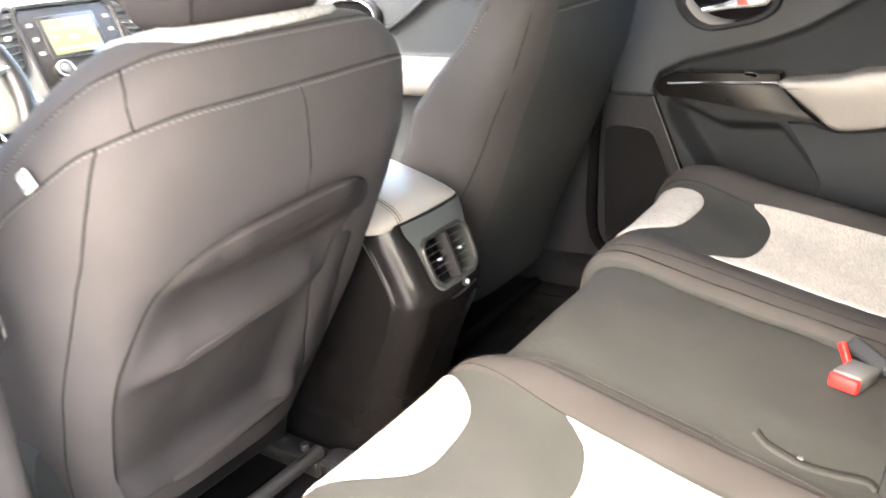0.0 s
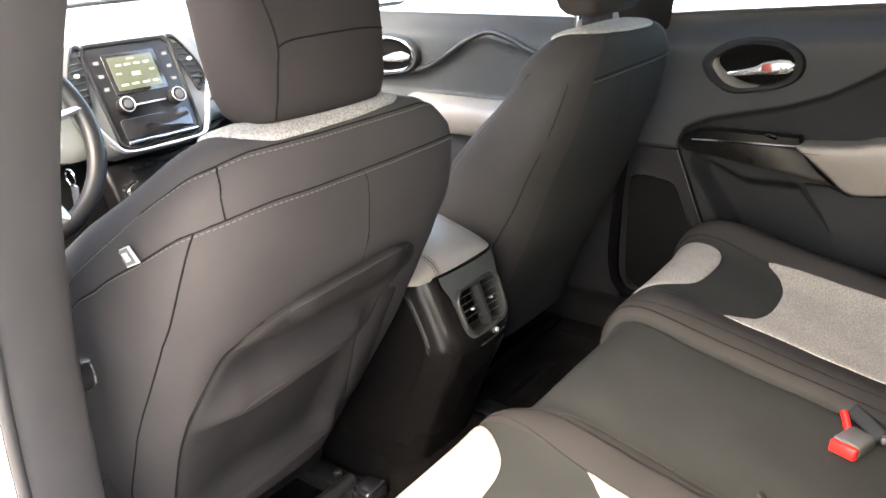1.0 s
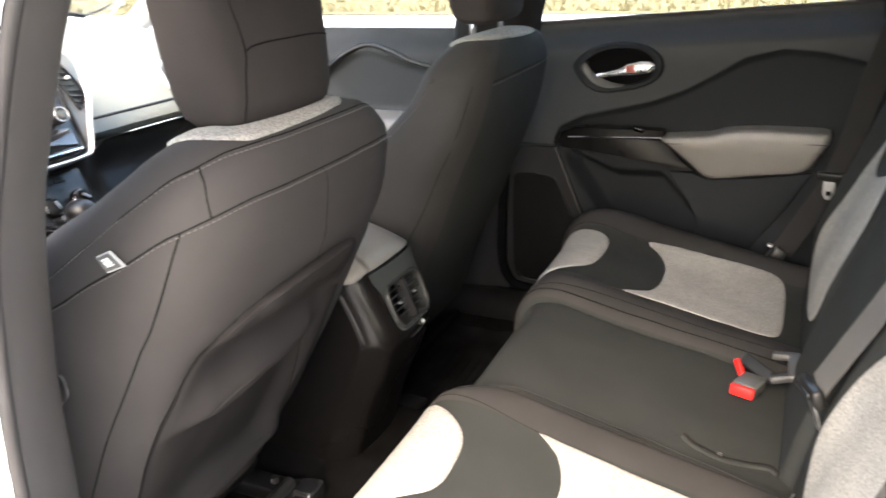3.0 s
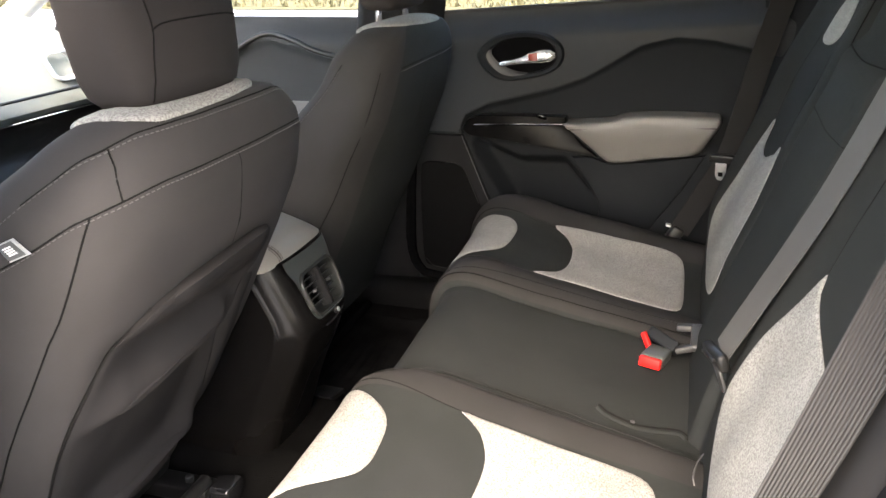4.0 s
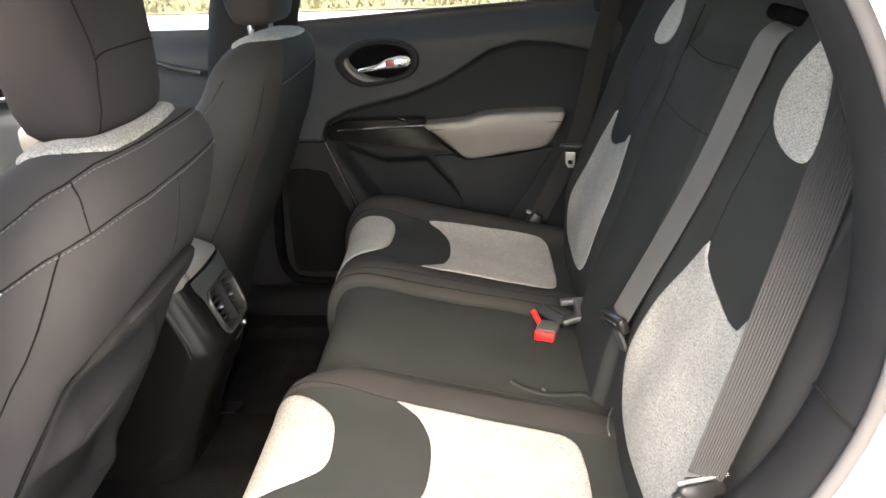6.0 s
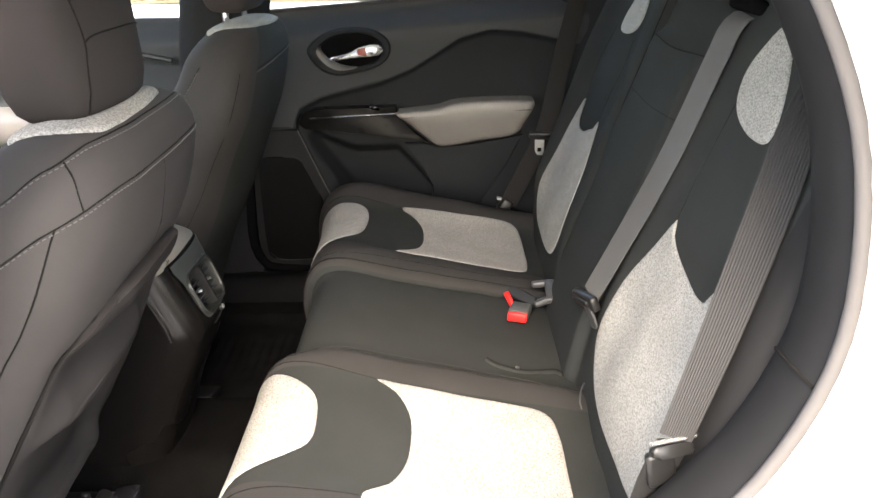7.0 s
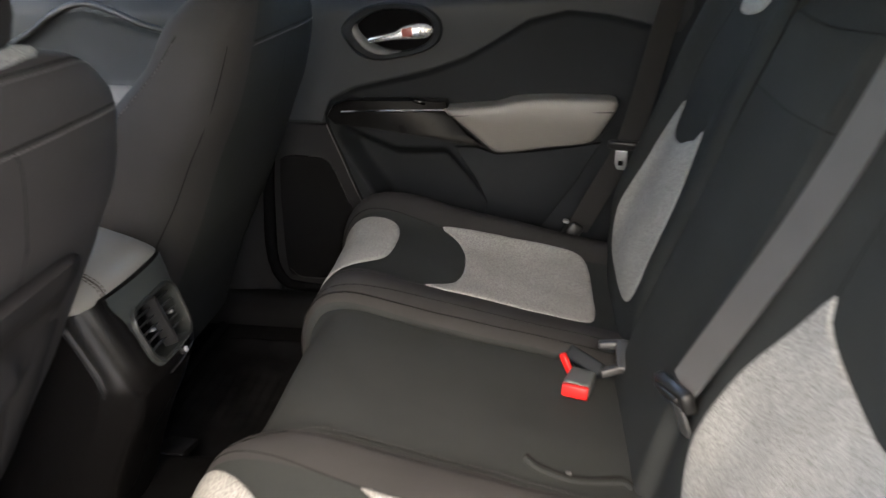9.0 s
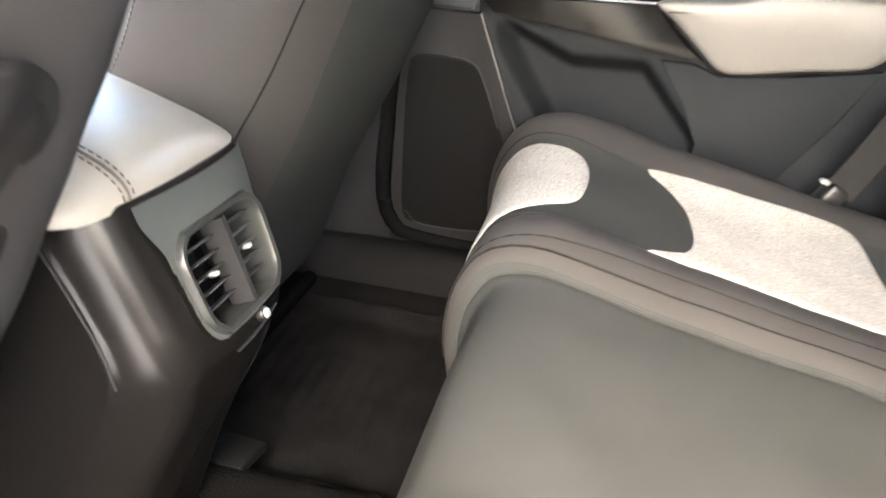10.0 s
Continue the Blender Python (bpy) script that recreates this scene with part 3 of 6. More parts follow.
# backrest
BACKREST = [(-0.318, 0.640), (-0.333, 0.715), (-0.352, 0.79), (-0.388, 0.90), (-0.432, 1.028), (-0.484, 1.185), (-0.515, 1.275), (-0.535, 1.32), (-0.565, 1.345), (-0.61, 1.345)]
BL = spline(BACKREST, 240)
BN = edge_normal(BL)
if BN[100][0] < 0:
    BN = -BN
BZ = np.linspace(0, 1, 240)


def backrest_bump(x, t, z):
    a = abs(x)
    up = ramp(z, 0.70, 0.85) * (1 - 0.5 * ramp(z, 1.1, 1.3))
    b = (0.030 if x > 0 else 0.009) * bell(a, 0.585, 0.055) * up + 0.014 * bell(a, 0.205, 0.05) * up
    b += 0.012 * bell(a, 0.40, 0.11) * bell(z, 0.84, 0.10)
    b += 0.018 * (1 - ramp(a, 0.128, 0.150)) * (1 - ramp(z, 1.22, 1.26))
    b += 0.003 * noise.noise(Vector((x * 8, z * 8, 4.2)))
    return b


def backrest_t(x, t, w=0.0):
    y, z, ny, nz = (np.interp(t, BZ, c) for c in (BL[:, 0], BL[:, 1], BN[:, 0], BN[:, 1]))
    k = backrest_bump(x, t, z) + w
    return (x, y + ny * k, z + nz * k)


def backrest_at(x, z, w=0.0):
    return backrest_t(x, np.interp(z, BL[:, 1], BZ), w)


back = cushion
wide_b = part("long_backrest", padded(backrest_t, 0, 1, -0.645, 0.148, [(-0.66, 1.30), (-0.50, 0.66)], nx=110, ns=64), BLACK_FABRIC, back)
short_b = part("short_backrest", padded(backrest_t, 0, 1, 0.156, 0.645, [(-0.66, 1.30), (-0.50, 0.66)], nx=44, ns=64), BLACK_FABRIC, back)
wide_b.data.materials.append(SEAT_SIDE)
for face in wide_b.data.polygons:
    if face.center.x + world_base(wide_b).x < -0.582:
        face.material_index = 1
for sg, owner, e in ((-1, wide_b, 0.0), (1, short_b, 0.03)):
    part("lower_insert", patch(backrest_at, [(sg * x, z) for x, z in [(0.288 + e, 1.037), (0.302 + e, 1.020), (0.345 + e, 1.006), (0.40, 0.996), (0.45, 0.992), (0.485, 1.005), (0.505, 1.052), (0.525, 0.99), (0.548 - e * 0.45, 0.91), (0.566 - e * 0.5, 0.82), (0.56 - e * 0.5, 0.762), (0.51, 0.741), (0.42, 0.737), (0.32 + e, 0.738), (0.255 + e, 0.748), (0.222 + e, 0.79), (0.214 + e, 0.84), (0.230 + e, 0.92), (0.262 + e, 0.99)]],
                               (sg * 0.40, 0.86)), LIGHT_FABRIC, owner, "pale heathered cloth insert")
    part("upper_insert", patch(backrest_at, [(sg * x, z if sg < 0 else 1.208 + (z - 1.177) * 0.8) for x, z in [(0.328, 1.300), (0.303, 1.265), (0.293, 1.235), (0.305, 1.205), (0.335, 1.187), (0.385, 1.177), (0.428, 1.180), (0.436, 1.203), (0.415, 1.245), (0.382, 1.285), (0.362, 1.301), (0.345, 1.306)]],
                               (sg * 0.405, 1.24)), LIGHT_FABRIC, owner, "pale heathered cloth insert")
    seam(backrest_at, [(sg * (0.288 + e), 1.035), (sg * (0.285 + e), 1.09), (sg * 0.295, 1.15), (sg * 0.305, 1.205)], owner)
    seam(backrest_at, [(sg * 0.505, 1.05), (sg * 0.51, 1.10), (sg * 0.50, 1.16), (sg * 0.475, 1.22)], owner)
    seam(backrest_at, [(sg * 0.15, 0.72), (sg * 0.16, 0.90), (sg * 0.165, 1.10), (sg * 0.17, 1.30)], owner)
seam(backrest_at, [(-0.14, 1.235), (0.0, 1.228), (0.14, 1.235)], wide_b)
seam(backrest_at, [(-0.14, 1.14), (0.0, 1.135), (0.14, 1.14)], wide_b, 0.001)


def rear_headrest(cx, w, h, z0, label):
    hr = thing("headrest", label, "headrest", (cx, -0.56, z0), "rear headrests")
    rings = []
    for k, (z, gx, gy) in enumerate([(0, 0.80, 0.7), (0.008, 0.92, 0.88), (0.03, 1, 1), (h * 0.6, 0.98, 0.95), (h - 0.03, 0.93, 0.85), (h - 0.008, 0.85, 0.7), (h, 0.7, 0.5)]):
        rings.append(spline([(cx + sx * w * gx, -0.575 - 0.15 * z + sy * 0.055 * gy, z0 + z) for sx, sy in [(-1, 0), (-0.93, 0.75), (0, 1), (0.93, 0.75), (1, 0), (0.9, -0.8), (0, -1), (-0.9, -0.8)]], 32, True))
    part("cushion", loft(rings), BLACK_FABRIC, hr)
    for sx in (-0.06, 0.06):
        part("post", rod(0.006, 0.09, Matrix.Translation((cx + sx, -0.575, z0 - 0.02))), CHROME, hr, "chrome headrest post")


rear_headrest(0.0, 0.115, 0.11, 1.362, "low black cloth centre headrest on the rear bench")
rear_headrest(0.41, 0.13, 0.15, 1.365, "black cloth headrest on the rear bench")
rear_headrest(-0.41, 0.13, 0.15, 1.365, "black cloth headrest on the rear bench")

# ---- front seats ----
SEAT_Z = [0.58, 0.64, 0.72, 0.85, 1.00, 1.07, 1.115, 1.152, 1.18, 1.205, 1.222, 1.230]
SEAT_Y = [0.520, 0.488, 0.445, 0.370, 0.298, 0.262, 0.247, 0.238, 0.236, 0.240, 0.252, 0.272]
SEAT_W = [0.178, 0.190, 0.207, 0.228, 0.242, 0.242, 0.234, 0.222, 0.206, 0.180, 0.150, 0.10]
SEAT_T = [0.24, 0.29, 0.33, 0.37, 0.37, 0.33, 0.275, 0.215, 0.175, 0.140, 0.10, 0.05]
SEAT_T_IN = [0.18, 0.22, 0.26, 0.29, 0.295, 0.27, 0.235, 0.195, 0.165, 0.135, 0.10, 0.05]
FAR_Y = [0.470, 0.452, 0.425, 0.360, 0.298, 0.268, 0.256, 0.247, 0.243, 0.245, 0.254, 0.272]
FAR_W = [0.225, 0.238, 0.247, 0.252, 0.252, 0.247, 0.240, 0.228, 0.212, 0.186, 0.152, 0.10]
INNER = [0.024, 0.028, 0.032, 0.032, 0.028, 0.020, 0.012, 0.006, 0.004, 0.002, 0.0, 0.0]


def seat_profile(z):
    return [np.interp(z, SEAT_Z, c) for c in (SEAT_Y, SEAT_W, SEAT_T)]


def dense(points, n=6):
    """The outline with extra points along its straight sides."""
    p = np.array(points, float)
    return [tuple(p[i] + (p[(i + 1) % len(p)] - p[i]) * k / n) for i in range(len(p)) for k in range(n)]


def signed(v, p):
    return math.copysign(abs(v) ** p, v)


def seat_point(cx, sg, angle, z, w=0.0):
    """On the backrest of a front seat: angle 0 is the middle of its rear face, 90 its outer side, 180 its front."""
    y, half, thick = seat_profile(z)
    a = radians(angle)
    inner = np.interp(z, SEAT_Z, SEAT_T_IN)
    x = half * signed(math.sin(a), 0.62)
    thick = inner + (thick - inner) * (ramp(x / half, -0.8, 0.8) if sg < 0 else 0.0)
    power = 0.62
    if sg > 0:
        back = np.interp(z, SEAT_Z, FAR_Y)
        thick += y - back - 0.038 * ramp(z, 0.78, 0.95) * (1 - ramp(z, 1.11, 1.19))
        y = back
        if x > 0:
            power = 0.44
            x = np.interp(z, SEAT_Z, FAR_W) * signed(math.sin(a), power)
    if sg < 0 and x < 0:
        power = 0.50
        x = (half + np.interp(z, SEAT_Z, INNER)) * signed(math.sin(a), power)
    d = thick / 2 * signed(math.cos(a), power)
    n = Vector((math.sin(a), -math.cos(a)))
    return (cx + sg * (x + n.x * w), y + thick / 2 - d + n.y * w, z + (0.018 * ramp(z, 1.07, 1.22) if sg > 0 else 0.0))


def build_front_seat(cx, sg, lift):
    side = "driver's" if sg < 0 else "passenger"
    seat = thing("front_seat", "black cloth front seat with a map pocket and pale shoulder strip" if sg < 0 else "black cloth front seat with a plain seamed back", "car seat", (cx, 0.6, 0.45), "front seats")

    def hollow(a, z):
        """The dip of the map pocket in the rear face."""
        if sg > 0:
            return 0.0
        return 0.022 * ramp(a, -13, -4) * (1 - ramp(a, 12, 44)) * ramp(z, 0.62, 0.70) * (1 - ramp(z, 0.955, 0.992))

    def at(a, z, w=0.0):
        w -= hollow(a, z)
        soft = 0.004 * noise.noise(Vector((a * 0.02 + cx * 3, z * 6, 1.0))) + 0.0012 * noise.noise(Vector((a * 0.09, z * 26, cx)))
        return seat_point(cx, sg, a, z, w + soft * (1 - ramp(abs(a), 150, 178)))
    zs = list(np.linspace(0.58, 1.08, 26)) + list(np.linspace(1.095, 1.20, 12)) + [1.208, 1.215, 1.220, 1.224, 1.227, 1.229, 1.230]
    angles = np.linspace(-180, 180, 73)[:-1]

    def wrinkled(a, z):
        return at(a, z, -0.35 * hollow(a, z))
    # far seat takes a darker cloth than the near one, shade put into colour
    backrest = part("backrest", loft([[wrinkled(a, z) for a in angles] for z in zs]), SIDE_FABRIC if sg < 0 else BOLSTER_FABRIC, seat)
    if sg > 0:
        # its less lit rear face is shaded by a darker cloth again
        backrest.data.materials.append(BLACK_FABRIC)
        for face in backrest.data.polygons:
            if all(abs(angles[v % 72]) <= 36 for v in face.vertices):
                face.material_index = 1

    def rear(u, z, w=0.0):
        """The rear face by place: u runs outwards from the middle of the seat."""
        y, half, thick = seat_profile(z)
        left = sg < 0 and u < 0
        wide = half + (np.interp(z, SEAT_Z, INNER) if left else 0)
        s = min(0.999, abs(u) / wide) ** (1 / (0.50 if left else 0.62))
        a = math.degrees(math.asin(s)) * (1 if u > 0 else -1)
        return at(a, z, w)

    pocket_line = [(-0.150, 1.004), (-0.043, 1.018), (0.061, 1.021), (0.118, 1.006), (0.154, 0.966), (0.171, 0.91), (0.179, 0.85), (0.170, 0.76), (0.150, 0.66), (0.10, 0.632), (-0.08, 0.632), (-0.140, 0.65), (-0.142, 0.71), (-0.118, 0.78), (-0.104, 0.87), (-0.118, 0.95)]

    def pocket(u, z, w=0.0):
        mid = 1 - ramp(abs(u - 0.02), 0.10, 0.16)
        d = z - np.interp(u, [-0.15, -0.067, 0.041, 0.123, 0.178], [0.905, 0.900, 0.890, 0.872, 0.858])
        fold = 0.030 * bell(d, 0, 0.036 if d > 0 else 0.013) * (1 - ramp(abs(u - 0.03), 0.09, 0.155))
        fold += 0.026 * bell(z - 0.10 * (0.05 - u), 0.662, 0.028 if z > 0.662 else 0.016) * mid
        slack = 0.002 * (1 + noise.noise(Vector((u * 22, z * 22, cx)))) + 0.008 * ramp(z, 0.94, 1.00) * mid
        return rear(u, z, w + (fold + slack) * (w > 0))
    if sg < 0:
        pk = part("map_pocket", patch(pocket, pocket_line, (0.02, 0.84), 0.004, 0.003, n=160, rings=60, puff=0.007), POCKET_CLOTH, seat, "slack black cloth map pocket")
        hem = spline([(0.130, 0.992), (0.095, 1.004), (0.061, 1.011), (-0.043, 1.018), (-0.098, 1.018), (-0.138, 1.007), (-0.160, 0.985), (-0.166, 0.955), (-0.160, 0.915)], 60)
        slope = [(hem[min(i + 1, 59)][0] - hem[max(i - 1, 0)][0], hem[min(i + 1, 59)][1] - hem[max(i - 1, 0)][1]) for i in range(60)]
        lip = [(0.0125, -0.004), (0.0135, 0.002), (0.011, 0.0075), (0.003, 0.0095), (-0.008, 0.0095), (-0.017, 0.0085), (-0.021, 0.004), (-0.020, -0.004)]
        part("pocket_hem", loft([[pocket(u + v * d * g / math.hypot(c, d), z - v * c * g / math.hypot(c, d), (0.005 + w) * g * (1 - 0.6 * ramp(-u, 0.085, 0.15)) - 0.004) for v, w in lip] for (u, z), (c, d), g in zip(hem, slope, [0.1 + 0.9 * ramp(i, 0, 12) * (1 - ramp(i, 44, 59)) for i in range(60)])]), POCKET_CLOTH, pk, "folded black pocket hem")
        roll = [(0.013, -0.004), (0.011, 0.003), (0.005, 0.0085), (-0.003, 0.0105), (-0.009, 0.006), (-0.011, -0.004)]
        for line in ([(0.158, 0.862), (0.123, 0.872), (0.041, 0.890), (-0.04, 0.898), (-0.088, 0.902)], [(0.125, 0.650), (0.07, 0.660), (0.0, 0.667), (-0.06, 0.674), (-0.12, 0.680)]):
            pts = spline(line, 40)
            part("pocket_fold", loft([[pocket(u, z + dz * g, 0.001 + (w + 0.003) * g - 0.003) for dz, w in roll] for (u, z), g in zip(pts, [0.15 + 0.85 * ramp(min(i, 39 - i), 0, 9) for i in range(40)])]), POCKET_CLOTH, pk, "slack fold across the pocket")
        part("pocket_edge", tube([rear(u, z, 0.0006) for u, z in spline(pocket_line[3:], 60)], 0.0022, 6), DARK_SEAM, pk)
        side = spline([(-0.120, 0.965), (-0.106, 0.93), (-0.101, 0.87), (-0.117, 0.78), (-0.141, 0.71), (-0.142, 0.655)], 40)
        part("pocket_gusset", loft([[rear(u + du, z, -0.003 + (w + 0.003) * g) for du, w in [(-0.060, -0.003), (-0.056, 0.002), (-0.046, 0.004), (-0.030, 0.006), (-0.012, 0.008), (-0.002, 0.006), (0.004, -0.003)]] for (u, z), g in zip(side, [0.1 + 0.9 * ramp(min(i, 39 - i), 0, 9) for i in range(40)])]), POCKET_CLOTH, pk, "black cloth side fold of the pocket")

    # shoulder seams with visible thread
    lower = spline([(96, 0.98), (91, 1.045), (87, 1.087), (78, 1.117), (68.7, 1.139), (58, 1.149), (47, 1.156), (30, 1.164), (18.5, 1.166), (0, 1.167), (-14.7, 1.168), (-44, 1.166), (-70, 1.155), (-95, 1.14)], 120)
    upper = spline([(106, 0.96), (100, 1.03), (93, 1.11), (91, 1.15), (89, 1.180), (84, 1.197), (72, 1.207), (61, 1.213), (50, 1.2165), (27, 1.2185), (4, 1.219), (-27, 1.2185), (-50, 1.2165), (-72, 1.205), (-90, 1.17), (-100, 1.10)], 120)
    if sg > 0:
        lower = spline([(-34, 1.160), (-15, 1.163), (0, 1.164), (20, 1.165), (45, 1.166), (70, 1.160), (88, 1.15)], 80)
        upper = spline([(-118, 0.90), (-116, 0.98), (-112, 1.06), (-106, 1.12), (-98, 1.17)], 60)
    for line, drop in ((lower, 0.0048), (upper, 0.0040)):
        part("seam", tube([at(a, z, -0.0006) for a, z in line], 0.0012, 6), DARK_SEAM, seat)
        part("stitching", stitches([at(a, z - drop, 0.0006) for a, z in line], 0.004, 0.0028, 0.0006), CREAM_THREAD, seat, "grey thread stitching")
    if sg < 0:
        part("seam", tube([at(a, z, -0.0007) for a, z in spline([(70, 1.206), (60, 1.192), (53, 1.175), (47, 1.157)], 50)], 0.0012, 6), DARK_SEAM, seat)
    part("seam", tube([at(a, z, -0.0008) for a, z in spline([(0, 1.165), (-0.2, 1.136), (-0.4, 1.105), (-0.8, 1.06), (-1.0, 1.03)], 40)], 0.0010, 6), DARK_SEAM, seat)
    part("seam", tube([at(a, z, -0.0002) for a, z in spline([(61, 1.146), (57.5, 1.095), (56, 1.028), (60, 0.949), (65, 0.87), (70, 0.747), (74, 0.65), (76, 0.59)], 50)], 0.0012, 6), DARK_SEAM, seat)
    part("seam", tube([at(a, z, -0.0002) for a, z in spline([(-62, 1.158), (-60, 1.05), (-62, 0.95), (-67, 0.85), (-74, 0.70), (-78, 0.59)], 50)], 0.0012, 6), DARK_SEAM, seat)
    # pale strip over the shoulder
    y0 = lambda u: np.interp(abs(u), [0.10, 0.15, 0.18], [1.230, 1.222, 1.205])

    def over(u, phi, w=0.0):
        top = y0(u)
        z = 1.13 + (top - 1.13) * math.sin(radians(phi))
        z = min(z, top - 0.0004)
        y, half, thick = seat_profile(z)
        s = min(0.999, abs(u) / half) ** (1 / 0.62)
        d = thick / 2 * math.sqrt(max(0.0, 1 - s * s)) ** 0.62
        yy = y + thick / 2 - d * math.copysign(1, math.cos(radians(phi))) if abs(phi - 90) > 2 else y + thick / 2
        n = Vector((0, -math.cos(radians(phi)), math.sin(radians(phi))))
        return (cx + sg * u, yy + n.y * w, z + n.z * w + (0.018 * ramp(z, 1.07, 1.22) if sg > 0 else 0.0))
    part("shoulder_strip", patch(over, [(-0.10, 73), (-0.05, 70), (0, 68), (0.05, 67), (0.080, 66), (0.104, 68), (0.124, 80), (0.136, 100), (0.13, 115), (0, 128), (-0.135, 115), (-0.13, 94)], (0, 92), 0.0035, 0.002, n=80, rings=14), LIGHT_FABRIC, seat, "pale heathered shoulder strip")
    # sewn tag on the outer side, on the seam
    if sg < 0:
        def tag_place(u, v, w=0.0):
            return (-0.6205 + 0.10 * (u * 0.030 + v * 0.021 - 0.0) - w, 0.353 + u * 0.015 + v * 0.0105, 1.117 - u * 0.0065 + v * 0.0055)
        square = lambda k: dense([(-k, -k), (k, -k), (k, k), (-k, k)], 4)
        tag = part("tag", plate(square(1.12), lambda u, v, w: tag_place(u, v, w), 0.003, 0.0005), TAG_WHITE, seat, "small woven side tag with a pale border")
        part("tag_face", plate(square(0.95), lambda u, v, w: tag_place(u, v, 0.003 + w), 0.0008, 0.0002), BUCKLE_GREY, tag, "dark woven tag face")
        for k in range(4):
            part("print_bar", plate(dense([(-0.5, -0.10), (0.45, -0.10), (0.45, 0.10), (-0.5, 0.10)], 2), lambda u, v, w, k=k: tag_place(u, v - 0.42 + 0.28 * k, 0.0038 + w), 0.0004, 0.0001), PRINT_WHITE, tag)
    # headrest
    hz = 1.224 + lift
    hr = part("headrest", loft([spline([(cx + sg * sx * 0.115 * gx, 0.328 + 0.10 * (z - 0.1) + sy * 0.056 * gy, hz + z) for sx, sy in [(-1, 0), (-0.95, 0.7), (-0.6, 0.95), (0, 1.0), (0.6, 0.95), (0.95, 0.7), (1, 0), (0.95, -0.7), (0.6, -0.95), (0, -1.05), (-0.6, -0.95), (-0.95, -0.7)]], 60, True)
                                for z, gx, gy in [(0, 0.70, 0.45), (0.004, 0.80, 0.68), (0.014, 0.88, 0.85), (0.035, 0.93, 0.96), (0.08, 0.97, 1.0), (0.14, 1.0, 1.0), (0.18, 1.0, 0.95), (0.215, 0.96, 0.82), (0.232, 0.88, 0.6), (0.238, 0.75, 0.35)]]),
              HEAD_FABRIC, seat, "padded black cloth headrest")

    HZ = [0, 0.004, 0.014, 0.035, 0.08, 0.14, 0.18, 0.215, 0.232, 0.238]
    HX = [0.70, 0.80, 0.88, 0.93, 0.97, 1.0, 1.0, 0.96, 0.88, 0.75]
    HY = [0.45, 0.68, 0.85, 0.96, 1.0, 1.0, 0.95, 0.82, 0.6, 0.35]
    rim = spline([(-1, 0), (-0.95, -0.7), (-0.6, -0.95), (0, -1.05), (0.6, -0.95), (0.95, -0.7), (1, 0)], 80)

    def head_rear(u, z, w):
        gx, gy = np.interp(z, HZ, HX), np.interp(z, HZ, HY)
        y = np.interp(u / (0.115 * gx), rim[:, 0], rim[:, 1])
        return (cx + sg * u, 0.328 + 0.10 * (z - 0.1) + y * 0.056 * gy - w, hz + z)
    part("seam", tube([head_rear(u, z, 0.0003) for u, z in spline([(0.083, 0.012), (0.083, 0.03), (0.079, 0.06), (0.074, 0.087), (0.077, 0.113), (0.084, 0.141), (0.092, 0.18)], 40)], 0.0011, 6), DARK_SEAM, hr)
    part("seam", tube([head_rear(u, z, 0.0003) for u, z in spline([(0.074, 0.087), (0.060, 0.092), (0.03, 0.094), (-0.035, 0.094), (-0.075, 0.092), (-0.104, 0.088)], 40)], 0.0011, 6), DARK_SEAM, hr)
    for sx in (-0.078, 0.078):
        post = part("headrest_post", rod(0.0065, 0.10, Matrix.Translation((cx + sx, 0.325, 1.265 + lift * 0.5))), CHROME, seat, "chrome headrest post")
        part("guide", rod(0.016, 0.012, Matrix.Translation((cx + sx, 0.318, 1.235)) @ pose(0, 0, 0, -8), 0.003), BLACK_PLASTIC, post, "black plastic post guide")
    # seat base
    part("seat_cushion", loft([spline([(cx + sx * 0.235 * g, y, z) for sx, z in [(-1, 0.64), (-0.97, 0.72), (-0.72, 0.735), (0, 0.705), (0.72, 0.735), (0.97, 0.72), (1, 0.64), (0.9, 0.575), (0, 0.57), (-0.9, 0.575)]], 40, True)
                               for y, g in [(0.57, 0.95), (0.60, 1), (0.75, 1.02), (0.92, 1.0), (0.98, 0.96), (1.0, 0.85)]]), BLACK_FABRIC, seat)
    part("side_shield", box((0.035, 0.36, 0.10), Matrix.Translation((cx + sg * 0.235, 0.80, 0.60)), 0.015, 3), BLACK_PLASTIC, seat, "black plastic seat side cover")
    part("rear_cover", box((0.38, 0.03, 0.08), Matrix.Translation((cx, 0.575, 0.55)) @ pose(0, 0, 0, 18), 0.012, 3), BLACK_PLASTIC, seat)
    # far rails, caps and crossbar blackened: under-seat shade put into their colour
    for sx in (-0.19, 0.19):
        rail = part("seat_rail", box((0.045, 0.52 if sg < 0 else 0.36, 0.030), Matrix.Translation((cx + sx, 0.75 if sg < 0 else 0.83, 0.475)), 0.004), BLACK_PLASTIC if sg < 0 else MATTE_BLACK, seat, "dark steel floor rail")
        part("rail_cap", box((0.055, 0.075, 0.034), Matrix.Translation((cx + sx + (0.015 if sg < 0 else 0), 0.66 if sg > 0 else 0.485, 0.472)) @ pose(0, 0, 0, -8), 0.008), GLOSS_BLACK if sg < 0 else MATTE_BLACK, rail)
        part("bolt", rod(0.008, 0.012, Matrix.Translation((cx + sx, 0.70 if sg > 0 else 0.535, 0.496)), 0.002, 6), STEEL, rail)
        part("foot", box((0.05, 0.06, 0.09), Matrix.Translation((cx + sx, 0.64, 0.53)), 0.006), STEEL, rail)
        part("foot", box((0.05, 0.06, 0.09), Matrix.Translation((cx + sx, 0.90, 0.53)), 0.006), STEEL, rail)
